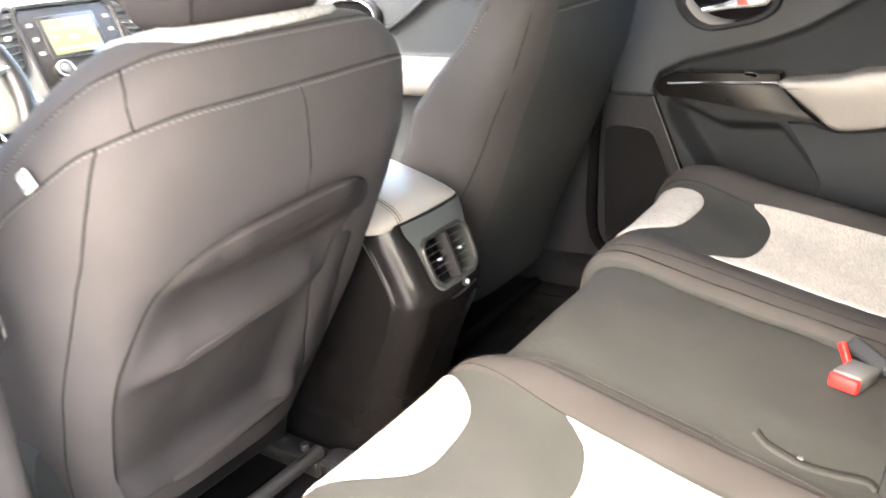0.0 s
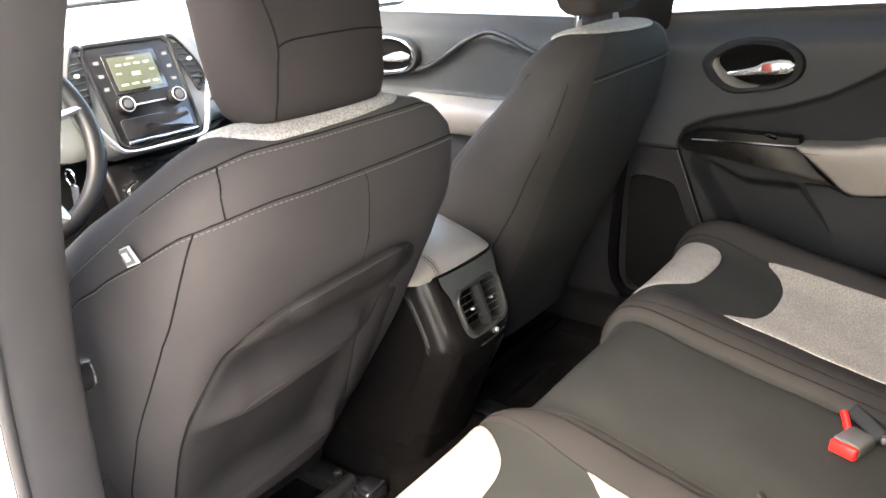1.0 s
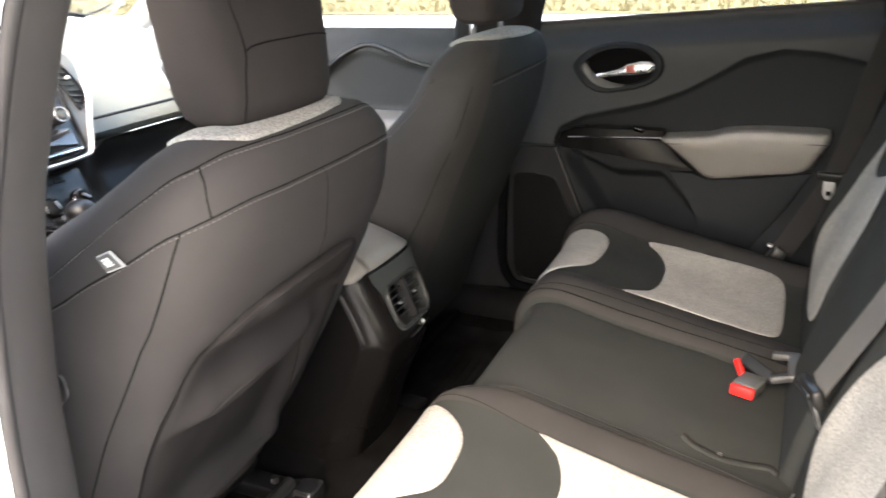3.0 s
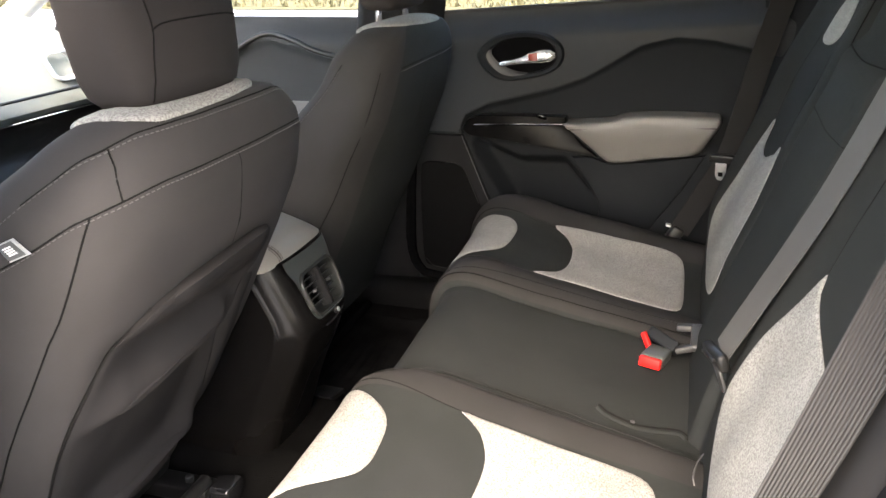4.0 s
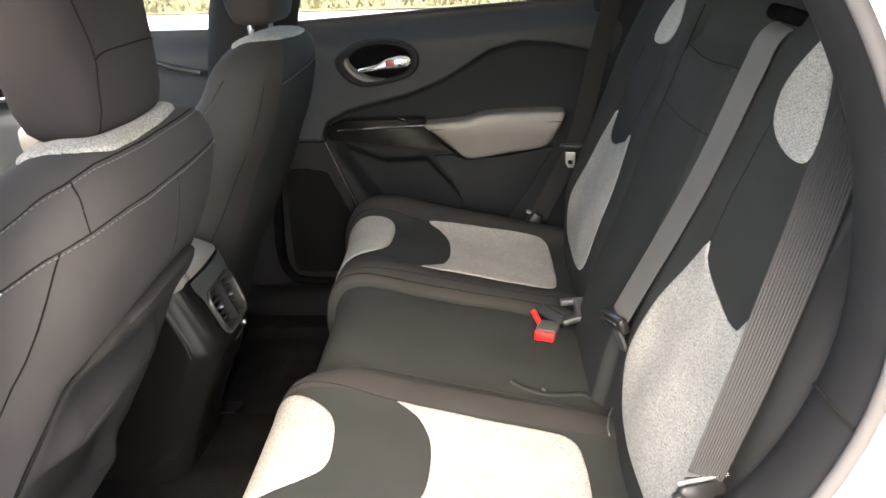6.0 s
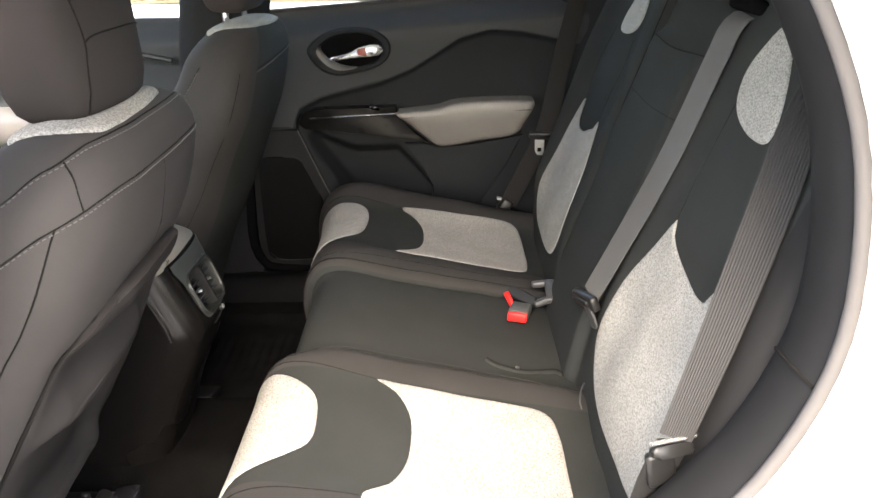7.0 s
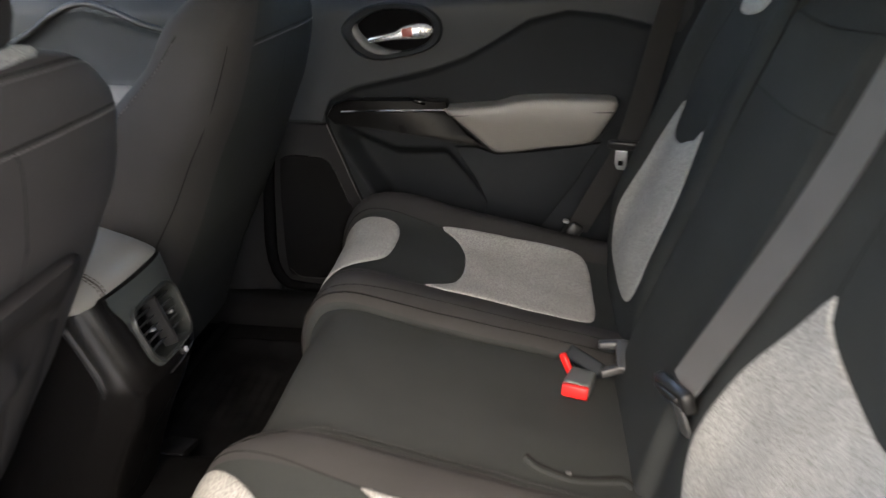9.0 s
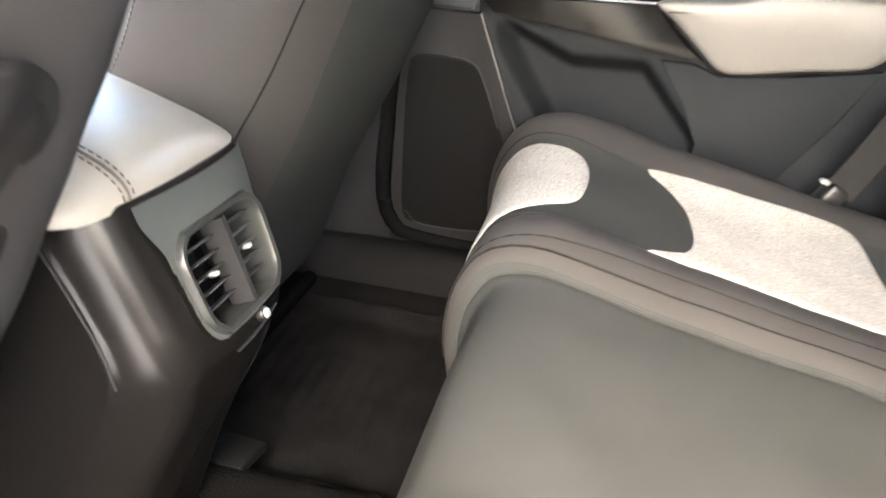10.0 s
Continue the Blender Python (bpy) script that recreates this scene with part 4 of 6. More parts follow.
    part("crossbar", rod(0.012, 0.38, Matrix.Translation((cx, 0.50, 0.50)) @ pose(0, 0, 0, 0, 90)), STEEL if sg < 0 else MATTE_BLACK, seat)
    return seat


build_front_seat(-0.385, -1, 0.0)
build_front_seat(0.385, 1, 0.045)

# ---- centre console ----
console = thing("centre_console", "black centre console with a leather lid and rear air vents", "console", (0, 0.6, 0.44))


FACE = Matrix.Translation((-0.006, 0.3375, 0.8175)) @ Matrix(((1, 0, 0, 0), (0, 0.37, -0.929, 0), (0, 0.929, 0.37, 0), (0, 0, 0, 1)))
MIDDLE = -0.010
LID_MIDDLE = -0.028


def on_face(u, v, w=0.0):
    return FACE @ Vector((u, v, w))


def rounded(w, h, r, taper=0.0, n=5):
    """Outline of a rounded rectangle of half sizes w, h; taper narrows the bottom."""
    pts = []
    for cx, cy, a0 in ((w - r, h - r, 0), (-w + r, h - r, 90), (-w + r, -h + r, 180), (w - r, -h + r, 270)):
        for k in range(n):
            a = radians(a0 + 90 * k / (n - 1))
            x, y = cx + r * math.cos(a), cy + r * math.sin(a)
            pts.append((x * (1 - taper * (h - y) / (2 * h)), y))
    return pts


def vent_cut(bm):
    """Open the skin behind the vent frame."""
    inv = FACE.inverted()
    hole = []
    for face in bm.faces:
        q = inv @ face.calc_center_median()
        k = 1 - 0.10 * (0.04 - q.y) / 0.08
        if abs(q.z) < 0.06 and max(0, abs(q.x) / k - 0.042) ** 2 + max(0, abs(q.y) - 0.020) ** 2 < 0.0205 ** 2:
            hole.append(face)
    bmesh.ops.delete(bm, geom=hole, context='FACES')
    return bm


def trim_round(bm):
    """Round the foot of the face plate to follow the vent frame."""
    inv = FACE.inverted()
    gone = []
    for face in bm.faces:
        q = inv @ face.calc_center_median()
        k = 1 - 0.10 * (0.044 - q.y) / 0.088
        if q.y < 0.02 and max(0, abs(q.x) / k - 0.042) ** 2 + max(0, -q.y - 0.019) ** 2 > 0.0285 ** 2:
            gone.append(face)
    bmesh.ops.delete(bm, geom=gone, context='FACES')
    return bm


def console_ring(z, ry, w, fy=1.12):
    lw, w = w, w * 0.94
    return spline([(-lw, ry + 0.085, z), (-lw * 0.975, ry + 0.048, z), (-lw * 0.90, ry + 0.020, z), (-lw * 0.76, ry + 0.004, z), (-w * 0.6, ry, z), (0, ry - 0.004, z), (w * 0.6, ry, z), (w * 0.86, ry + 0.012, z), (w * 0.97, ry + 0.04, z), (w, ry + 0.075, z),
                   (w, 0.7, z), (w * 0.95, fy, z), (0, fy + 0.02, z), (-w * 0.95, fy, z), (-w, 0.7, z)], 420, True) + np.array((MIDDLE, 0, 0))


part("body", vent_cut(loft([console_ring(z, y, w) for z, y, w in spline([(0.44, 0.435, 0.104), (0.52, 0.41, 0.104), (0.60, 0.384, 0.104), (0.66, 0.360, 0.104), (0.70, 0.341, 0.104), (0.74, 0.327, 0.105), (0.765, 0.3215, 0.106), (0.79, 0.3265, 0.107), (0.8175, 0.3375, 0.109), (0.858, 0.3535, 0.113), (0.892, 0.367, 0.116)], 110)])),
     material("console_black", (0.0048, 0.0043, 0.0041), 0.27, vary=0.03, scale=2, grain=1200, bump=0.15, depth=0.0003, spec=0.3), console, "satin black console body")


def lid_ring(k, scale):
    """Lid outline, k from the rim up to the crown, shrunk about the lid's middle."""
    out = []
    w = 0.115
    for x, y in spline([(-w, 0.43), (-w * 0.96, 0.396), (-w * 0.82, 0.376), (-w * 0.4, 0.367), (0, 0.365), (w * 0.4, 0.366), (w * 0.84, 0.369), (w * 0.97, 0.384), (w, 0.43), (w, 0.58), (w * 0.96, 0.74), (0, 0.76), (-w * 0.96, 0.74), (-w, 0.58)], 80, True):
        base = 0.884 + 0.018 * ramp(y, 0.36, 0.55)
        x, y = x * scale + LID_MIDDLE, 0.56 + (y - 0.56) * scale
        crown = 0.905 + 0.056 * ramp(y, 0.29, 0.56) - 0.018 * ((x - LID_MIDDLE) / 0.112) ** 2
        out.append((x, y, base + (crown - base) * k))
    return out


part("lid", loft([lid_ring(0, 0.975), lid_ring(0.12, 0.998), lid_ring(0.3, 1.0), lid_ring(0.5, 0.992), lid_ring(0.68, 0.972), lid_ring(0.82, 0.942), lid_ring(0.92, 0.90), lid_ring(0.98, 0.84), lid_ring(1.0, 0.78), lid_ring(1.0, 0.7), lid_ring(1.0, 0.45), lid_ring(1.0, 0.2)]), material("lid_leather", (0.20, 0.184, 0.160), 0.4, vary=0.06, scale=8, grain=500, bump=0.3, depth=0.0005, spec=0.4), console, "padded warm grey leather lid")


def lid_line(x):
    """A line over the lid from its front down over the rear rim."""
    pts = [(x, y, 0.9058 + 0.056 * ramp(y, 0.29, 0.56) - 0.018 * ((x - LID_MIDDLE) / 0.112) ** 2) for y in np.linspace(0.70, 0.425, 24)]
    for k, g in [(1.0, 0.78), (0.98, 0.84), (0.92, 0.90), (0.82, 0.942), (0.68, 0.972), (0.5, 0.992), (0.3, 1.0)]:
        rim = np.array(sorted(q for q in lid_ring(k, g) if q[1] < 0.47))
        pts.append((x, float(np.interp(x, rim[:, 0], rim[:, 1])) - 0.0006, float(np.interp(x, rim[:, 0], rim[:, 2])) + 0.0006))
    return pts


part("lid_seam", tube(lid_line(-0.083), 0.0011, 6), LID_THREAD, console)
for dx in (-0.005, 0.005):
    part("lid_stitching", stitches(lid_line(-0.083 + dx), 0.004, 0.0025, 0.0006), LID_THREAD, console, "brown thread stitching")

VANE = material("vane_grey", (0.035, 0.035, 0.034), 0.35, spec=0.4, bump=0)
FACE_GREY = material("console_face_grey", (0.039, 0.043, 0.040), 0.40, vary=0.06, grain=900, bump=0.15, depth=0.0003, spec=0.3)
VENT_FRAME = material("vent_frame_grey", (0.017, 0.018, 0.017), 0.32, vary=0.05, bump=0, spec=0.3)
vent = part("vent", ring_frame(rounded(0.0665, 0.0445, 0.026, 0.10), rounded(0.058, 0.037, 0.020, 0.10), on_face, 0.009, 72, 0.04), VENT_FRAME, console, "satin dark grey vent frame")
part("vent_back", plate(rounded(0.059, 0.038, 0.016, 0.10), lambda u, v, w: on_face(u, v, -0.042 + w), 0.003, 0.001), MATTE_BLACK, vent, "dark vent interior")
part("divider", loft([[on_face(0.004 + x * g, v, w) for x, w in [(-0.006, -0.012), (-0.006, 0.004), (-0.003, 0.008), (0.003, 0.008), (0.006, 0.004), (0.006, -0.012)]] for v, g in [(-0.037, 0.8), (-0.030, 1), (0.030, 1), (0.036, 0.8)]]), SEAT_SIDE, vent, "dark grey centre bar")
for sx in (-1, 1):
    for k in range(5):
        v = -0.024 + 0.012 * k
        w = 0.0235 - 0.0009 * (4 - k)
        part("vane", box((2 * w, 0.0013, 0.011), FACE @ Matrix.Translation((0.004 + sx * (w + 0.006), v, -0.007)) @ pose(0, 0, 0, -14), 0.0004, 1), VANE, vent, "thin grey vent vane")
    for k in range(3):
        part("rear_vane", box((0.0018, 0.064, 0.012), FACE @ Matrix.Translation((0.004 + sx * (0.014 + 0.012 * k), 0, -0.026)), 0.0005, 1), MATTE_BLACK, vent)
    part("slider", box((0.006, 0.0042, 0.008), FACE @ Matrix.Translation((0.004 + sx * 0.028, 0.0, 0.0)), 0.0015), SATIN_SILVER, vent, "small silver vent slider")
socket = part("power_socket", rod(0.0062, 0.008, FACE @ Matrix.Translation((0.012, -0.054, 0.002)), 0.002), BLACK_PLASTIC, console, "round black power socket cover")
part("socket_ring", rod(0.0042, 0.003, FACE @ Matrix.Translation((0.012, -0.054, 0.0065)), 0.001), SATIN_SILVER, socket)


def face_row(z, ry, w):
    ring = console_ring(z, ry - 0.003, w)
    row = np.array(sorted((tuple(q) for q in ring if q[1] < ry + 0.035), key=lambda q: q[0]))
    return [(x, np.interp(x, row[:, 0], row[:, 1]), z) for x in np.linspace(-1, 1, 130) * (0.0705 + 0.012 * ramp(z, 0.846, 0.880)) - 0.006]


part("face_plate", trim_round(vent_cut(loft([face_row(z, y, w) for z, y, w in spline([(0.765, 0.3215, 0.106), (0.79, 0.3265, 0.107), (0.8175, 0.3375, 0.109), (0.858, 0.3535, 0.113), (0.889, 0.3658, 0.116)], 110)], False, False))), FACE_GREY, console, "satin grey-green console face plate")
part("cup_lip", tube(spline([(-0.030, 0.3195, 0.752), (0.005, 0.3185, 0.753), (0.045, 0.321, 0.757)], 14), 0.0012, 6), MID_TRIM, console, "thin bright lower edge")
part("trim_line", tube(spline([(-0.1262, 0.418, 0.880), (-0.1232, 0.403, 0.850), (-0.1195, 0.388, 0.815), (-0.1170, 0.377, 0.785), (-0.1155, 0.371, 0.758)], 24), 0.0011, 6), MID_TRIM, console, "thin bright trim line")


# ---- far rear door ----
SWOOP_Y = [-0.52, -0.40, -0.31, -0.23, -0.15, -0.08, -0.02, 0.06, 0.14, 0.22, 0.28, 0.30]
SWOOP_Z = [1.12, 1.150, 1.170, 1.176, 1.155, 1.110, 1.075, 1.045, 1.025, 1.005, 0.975, 0.93]


def door_top(y):
    """Height of the window sill, which climbs to the rear."""
    return 1.2235 + 0.064 * (0.36 - y)


def door_x(y, z, base=0.765):
    """Inner face of the far rear door trim: smaller is nearer the cabin."""
    top = door_top(y)
    x = base + 0.035 * ramp(z, top - 0.070, top - 0.006) - 0.010 * bell(z, top - 0.08, 0.06)
    s = np.interp(y, SWOOP_Y, SWOOP_Z)
    inside = 1 - ramp(z, s - 0.012, s + 0.004)
    if y < 0.29:
        x += 0.016 * inside * ramp(z, 0.90, 0.94)
    lid = np.interp(y, [-0.13, -0.08, -0.05, 0.0, 0.02, 0.136, 0.224, 0.26], [0.56, 0.770, 0.802, 0.858, 0.880, 0.876, 0.914, 0.925])
    front = np.interp(z, [0.60, 0.75, 0.87, 0.92], [0.150, 0.175, 0.258, 0.275])
    x += 0.060 * ramp(lid - z, -0.004, 0.034) * ramp(front - y, 0, 0.035) - 0.022 * (1 - ramp(z, 0.60, 0.78)) * (1 - ramp(y, 0.20, 0.24))
    return x


door = thing("door_1", "closed rear car door with dark trim and taupe armrest", "car door", (0.78, 0.0, 0.52), "", "structure")
def door_row(y, v):
    """Height on the door trim: v = 0 at the foot, 1 on the sweeping edge, 2 at the sill."""
    mid = float(np.interp(y, SWOOP_Y, SWOOP_Z))
    return 0.53 + (mid - 0.53) * v if v <= 1 else mid + (door_top(y) - mid) * (v - 1)


rows = list(np.linspace(0, 1, 100)) + list(np.linspace(1, 2, 50))[1:]
trim = part("trim_panel", sheet(lambda y, v, w: (door_x(y, door_row(y, v)) - w, y, door_row(y, v)), np.linspace(-0.52, 0.425, 150), rows, 0.03), DARK_TRIM, door, "dark grey textured trim panel")
trim.data.materials.append(UPPER_TRIM)
for face in trim.data.polygons:
    fy, fz = face.center.y + door.location.y, face.center.z + door.location.z
    if fz > np.interp(fy, SWOOP_Y, SWOOP_Z):
        face.material_index = 1
part("sill_seal", tube([(0.802, y, door_top(y) + 0.001) for y in np.linspace(-0.50, 0.42, 12)], 0.006, 8), RUBBER, door)
glass = part("window", sheet(lambda y, z, w: (0.812 - 0.16 * (z - 1.25) - w, y, z), np.linspace(-0.5, 0.40, 4), np.linspace(1.21, 1.58, 4), 0.004), GLASS, door, "clear door glass")
glass.visible_shadow = False
part("window_frame", tube([(0.80, 0.40, 1.25), (0.785, 0.36, 1.38), (0.755, 0.28, 1.54), (0.745, 0.1, 1.585), (0.745, -0.2, 1.58), (0.76, -0.42, 1.50), (0.79, -0.50, 1.30)], 0.022, 8), RUBBER, door)


def bezel_place(u, v, w=0.0):
    a = radians(4)
    y, z = 0.125 + u * math.cos(a) + v * math.sin(a), 1.127 + v * math.cos(a) - u * math.sin(a)
    return (0.762 - w, y, z)


egg = [(0.120, 0.006), (0.105, 0.032), (0.06, 0.056), (0.0, 0.062), (-0.06, 0.050), (-0.095, 0.020), (-0.092, -0.018), (-0.06, -0.042), (0.0, -0.054), (0.055, -0.056), (0.095, -0.034)]
egg_in = [(q[0] * 0.76 - 0.002, q[1] * 0.74) for q in egg]
LIP_GREY = material("bezel_lip_grey", (0.040, 0.041, 0.041), 0.42, vary=0.05, bump=0.05)
bezel = part("handle_bezel", ring_frame(egg, egg_in, bezel_place, 0.016, 64, 0.02), DARK_TRIM, door, "oval black handle bezel")
part("handle_bowl", plate([(q[0] * 0.84, q[1] * 0.84) for q in egg], lambda u, v, w: bezel_place(u, v, 0.004 + w), 0.003, 0.001, 48), MATTE_BLACK, bezel, "dark glossy handle recess")
part("bezel_lip", loft([[bezel_place(u + du, v + dv, w) for du, dv, w in [(0.006, -0.003, 0.002), (0.006, -0.003, 0.013), (-0.004, 0.002, 0.0135), (-g, g * 0.5, 0.0085), (-g - 0.003, g * 0.5 + 0.002, 0.002)]] for (u, v), g in zip(spline([(0.084, 0.030), (0.098, 0.004), (0.088, -0.020), (0.066, -0.036), (0.036, -0.043), (0.0, -0.042)], 24), [0.006 + 0.016 * math.sin(math.pi * i / 23) for i in range(24)])]), LIP_GREY, bezel, "grey inner bezel lip")
lever = part("door_handle", loft([[bezel_place(u, c + h * math.cos(k * math.tau / 12), d + t * math.sin(k * math.tau / 12)) for k in range(12)] for u, c, h, d, t in
                                  [(0.062, -0.013, 0.002, 0.014, 0.002), (0.058, -0.013, 0.0062, 0.014, 0.005), (0.03, -0.0105, 0.0068, 0.015, 0.006), (0.004, -0.007, 0.0085, 0.015, 0.006), (-0.016, -0.002, 0.014, 0.014, 0.007), (-0.045, 0.0, 0.016, 0.013, 0.007), (-0.066, 0.0, 0.014, 0.012, 0.006), (-0.076, 0.0, 0.006, 0.011, 0.003)]]), HANDLE_CHROME, door, "chrome pull handle")
part("lock_mark", plate([(-0.008, -0.008), (-0.030, -0.010), (-0.030, 0.010), (-0.008, 0.007)], lambda u, v, w: bezel_place(u - 0.004, v, 0.0195 + w), 0.0015, 0.0006), DARK_RED, lever, "small red lock mark")
part("lock_knob", rod(0.007, 0.010, Matrix.Translation(bezel_place(-0.056, 0.0, 0.021)) @ pose(0, 0, 0, 0, 90), 0.002), SATIN_SILVER, lever)

# gloss switch strip, pull recess and armrest
WOOD = material("dark_streaked_trim", (0.0045, 0.0043, 0.0042), 0.30, vary=0.5, scale=30, bump=0, spec=0.07)
strip_line = dense([(0.282, 0.945), (0.268, 0.970), (0.235, 0.983), (0.12, 0.985), (0.018, 0.986), (0.008, 0.955), (-0.03, 0.915), (-0.065, 0.890), (0.02, 0.900), (0.12, 0.915), (0.20, 0.925), (0.265, 0.930)])
switch = part("switch_panel", plate(strip_line, lambda y, z, w: (0.770 - w, y, z), 0.034, 0.004), WOOD, door, "dark glossy streaked switch panel")
part("chrome_line", tube([(0.7345, y, z) for y, z in spline([(0.248, 0.957), (0.18, 0.961), (0.10, 0.964), (0.022, 0.967)], 20)], 0.0032, 6), CHROME, switch, "thin chrome accent line")
part("switch", box((0.012, 0.030, 0.012), Matrix.Translation((0.742, 0.075, 0.982)) @ pose(0, 0, 0, 12), 0.003), GLOSS_BLACK, switch, "window switch")
arm_line = [(0.022, 0.970), (-0.02, 0.977), (-0.09, 0.984), (-0.13, 0.996), (-0.20, 1.002), (-0.30, 1.003), (-0.340, 1.000), (-0.344, 0.984), (-0.322, 0.944), (-0.294, 0.908), (-0.20, 0.892), (-0.12, 0.878), (-0.085, 0.880), (-0.055, 0.905), (-0.01, 0.945)]


def arm_place(y, z, w):
    return (0.778 - w * (1 - 0.35 * ramp(0.97 - z, 0.0, 0.09)), y, z)


arm = part("armrest", loft([[arm_place(*q, w) for q in spline([((y - c) * k + c, (z - 0.945) * k + 0.945) for y, z in arm_line for c in (-0.16,)], 72, True)] for w, k in [(0, 1.0), (0.045, 1.0), (0.056, 0.985), (0.063, 0.95), (0.066, 0.88), (0.067, 0.6), (0.067, 0.2)]]), TAUPE_LEATHER, door, "padded taupe leather armrest")
part("armrest_seam", tube([arm_place(y, z, 0.0655) for y, z in spline([(0.004, 0.960), (-0.10, 0.968), (-0.20, 0.975), (-0.335, 0.978)], 24)], 0.0012, 6), DARK_SEAM, arm)
part("armrest_rim", tube([arm_place(y, z, 0.05) for y, z in spline(arm_line[8:], 40)], 0.0035, 6), BLACK_PLASTIC, arm)
# speaker panel at the front of the door
spk_line = [(0.415, 0.925), (0.285, 0.925), (0.262, 0.87), (0.225, 0.78), (0.180, 0.68), (0.16, 0.60), (0.18, 0.545), (0.25, 0.532), (0.40, 0.532), (0.42, 0.56)]
spk = part("speaker_panel", plate(spk_line, lambda y, z, w: (0.768 - w - 0.004, y, z), 0.016, 0.004), PILLAR_DARK, door, "dark grey lower speaker panel")
grille_line = [(0.385, 0.850), (0.305, 0.850), (0.282, 0.838), (0.262, 0.80), (0.225, 0.71), (0.205, 0.62), (0.22, 0.568), (0.27, 0.555), (0.37, 0.555), (0.395, 0.575), (0.40, 0.70), (0.398, 0.82)]
part("speaker_grille", plate(grille_line, lambda y, z, w: (0.7485 - w, y, z), 0.005, 0.003, 60), GRILLE_CLOTH, spk, "fine black speaker grille")
part("grille_line", tube([(0.7445, y, z) for y, z in spline([(0.330, 0.852), (0.305, 0.851), (0.282, 0.839), (0.262, 0.80), (0.240, 0.745)], 24)], 0.0012, 6), MID_TRIM, spk)
part("grille_line", tube([(0.7445, y, z) for y, z in spline([(0.39, 0.575), (0.36, 0.553), (0.28, 0.553), (0.235, 0.560)], 24)], 0.0013, 6), MID_TRIM, spk)
part("panel_edge", tube([(0.7475, y, z) for y, z in spline([(0.285, 0.925), (0.262, 0.87), (0.225, 0.78), (0.19, 0.70)], 24)], 0.0014, 6), STEEL, spk)
part("door_seal", tube(spline([(0.752, 0.406, 1.05), (0.750, 0.418, 0.90), (0.748, 0.430, 0.75), (0.748, 0.434, 0.62), (0.748, 0.415, 0.552), (0.751, 0.36, 0.526), (0.756, 0.1, 0.518), (0.756, -0.2, 0.52)], 50), 0.014, 8), MATTE_BLACK, door, "black rubber door seal")
low_line = [(0.0, 0.884), (-0.05, 0.884), (-0.09, 0.870), (-0.2, 0.882), (-0.318, 0.903), (-0.275, 0.82), (-0.215, 0.73), (-0.16, 0.64), (-0.10, 0.60), (-0.06, 0.66), (-0.075, 0.76), (-0.045, 0.82)]
part("lower_panel", plate(low_line, lambda y, z, w: (0.775 - w, y, z), 0.024, 0.005), DARK_TRIM, door, "dark grey lower door panel")


# ---- far front door ----
def front_door_x(y, z):
    s = np.interp(y, [0.5, 0.69, 0.73, 0.84, 0.90, 0.967, 1.05, 1.13, 1.3], [1.10, 1.115, 1.129, 1.156, 1.14, 1.095, 1.05, 1.035, 1.03])
    x = 0.772 + 0.034 * ramp(z, 1.14, 1.213) + 0.014 * (1 - ramp(z, s - 0.012, s + 0.006)) * ramp(z, 0.98, 1.0)
    return x - 0.02 * (1 - ramp(z, 0.6, 0.75))


fdoor = thing("door_2", "closed front passenger door with grey trim, handle and armrest", "car door", (0.79, 1.0, 0.52), "", "structure")
part("trim_panel", sheet(lambda y, z, w: (front_door_x(y, z) - w, y, z), np.linspace(0.52, 1.55, 70), np.linspace(0.53, 1.213, 70), 0.03), UPPER_TRIM, fdoor, "grey textured trim panel")
fglass = part("window", sheet(lambda y, z, w: (0.815 - 0.2 * (z - 1.22) - w, y, z), np.linspace(0.50, 1.40, 4), np.linspace(1.20, 1.58, 4), 0.004), GLASS, fdoor, "clear door glass")
fglass.visible_shadow = False
part("swoop_edge", tube([(front_door_x(y, z + 0.02) - 0.004, y, z + 0.014) for y, z in spline([(0.60, 1.095), (0.69, 1.115), (0.75, 1.138), (0.83, 1.156), (0.89, 1.140), (0.967, 1.09), (1.05, 1.05), (1.13, 1.035), (1.25, 1.035)], 50)], 0.008, 8), BLACK_PLASTIC, fdoor, "dark moulded trim edge")


def fbezel(u, v, w=0.0):
    return (0.766 - w, 1.155 + u, 1.095 + v)


fb = part("handle_bezel", ring_frame(egg, egg_in, fbezel, 0.016, 64, 0.02), BLACK_PLASTIC, fdoor, "oval black handle bezel")
part("bezel_ring", tube([fbezel(q[0] * 0.82, q[1] * 0.82, 0.014) for q in spline(egg, 40, True)], 0.003, 6, True), CHROME, fb, "bright bezel ring")
part("handle_bowl", plate([(q[0] * 0.84, q[1] * 0.84) for q in egg], lambda u, v, w: fbezel(u, v, 0.002 + w), 0.003, 0.001, 48), MATTE_BLACK, fb)
part("door_handle", loft([[fbezel(u, c + h * math.cos(k * math.tau / 12), d + t * math.sin(k * math.tau / 12)) for k in range(12)] for u, c, h, d, t in
                          [(0.068, -0.013, 0.002, 0.012, 0.002), (0.064, -0.013, 0.0055, 0.012, 0.005), (0.03, -0.0105, 0.0065, 0.013, 0.006), (-0.012, -0.002, 0.014, 0.012, 0.007), (-0.04, 0.0, 0.015, 0.011, 0.007), (-0.063, 0.0, 0.006, 0.009, 0.003)]]), HANDLE_CHROME, fdoor, "chrome pull handle")
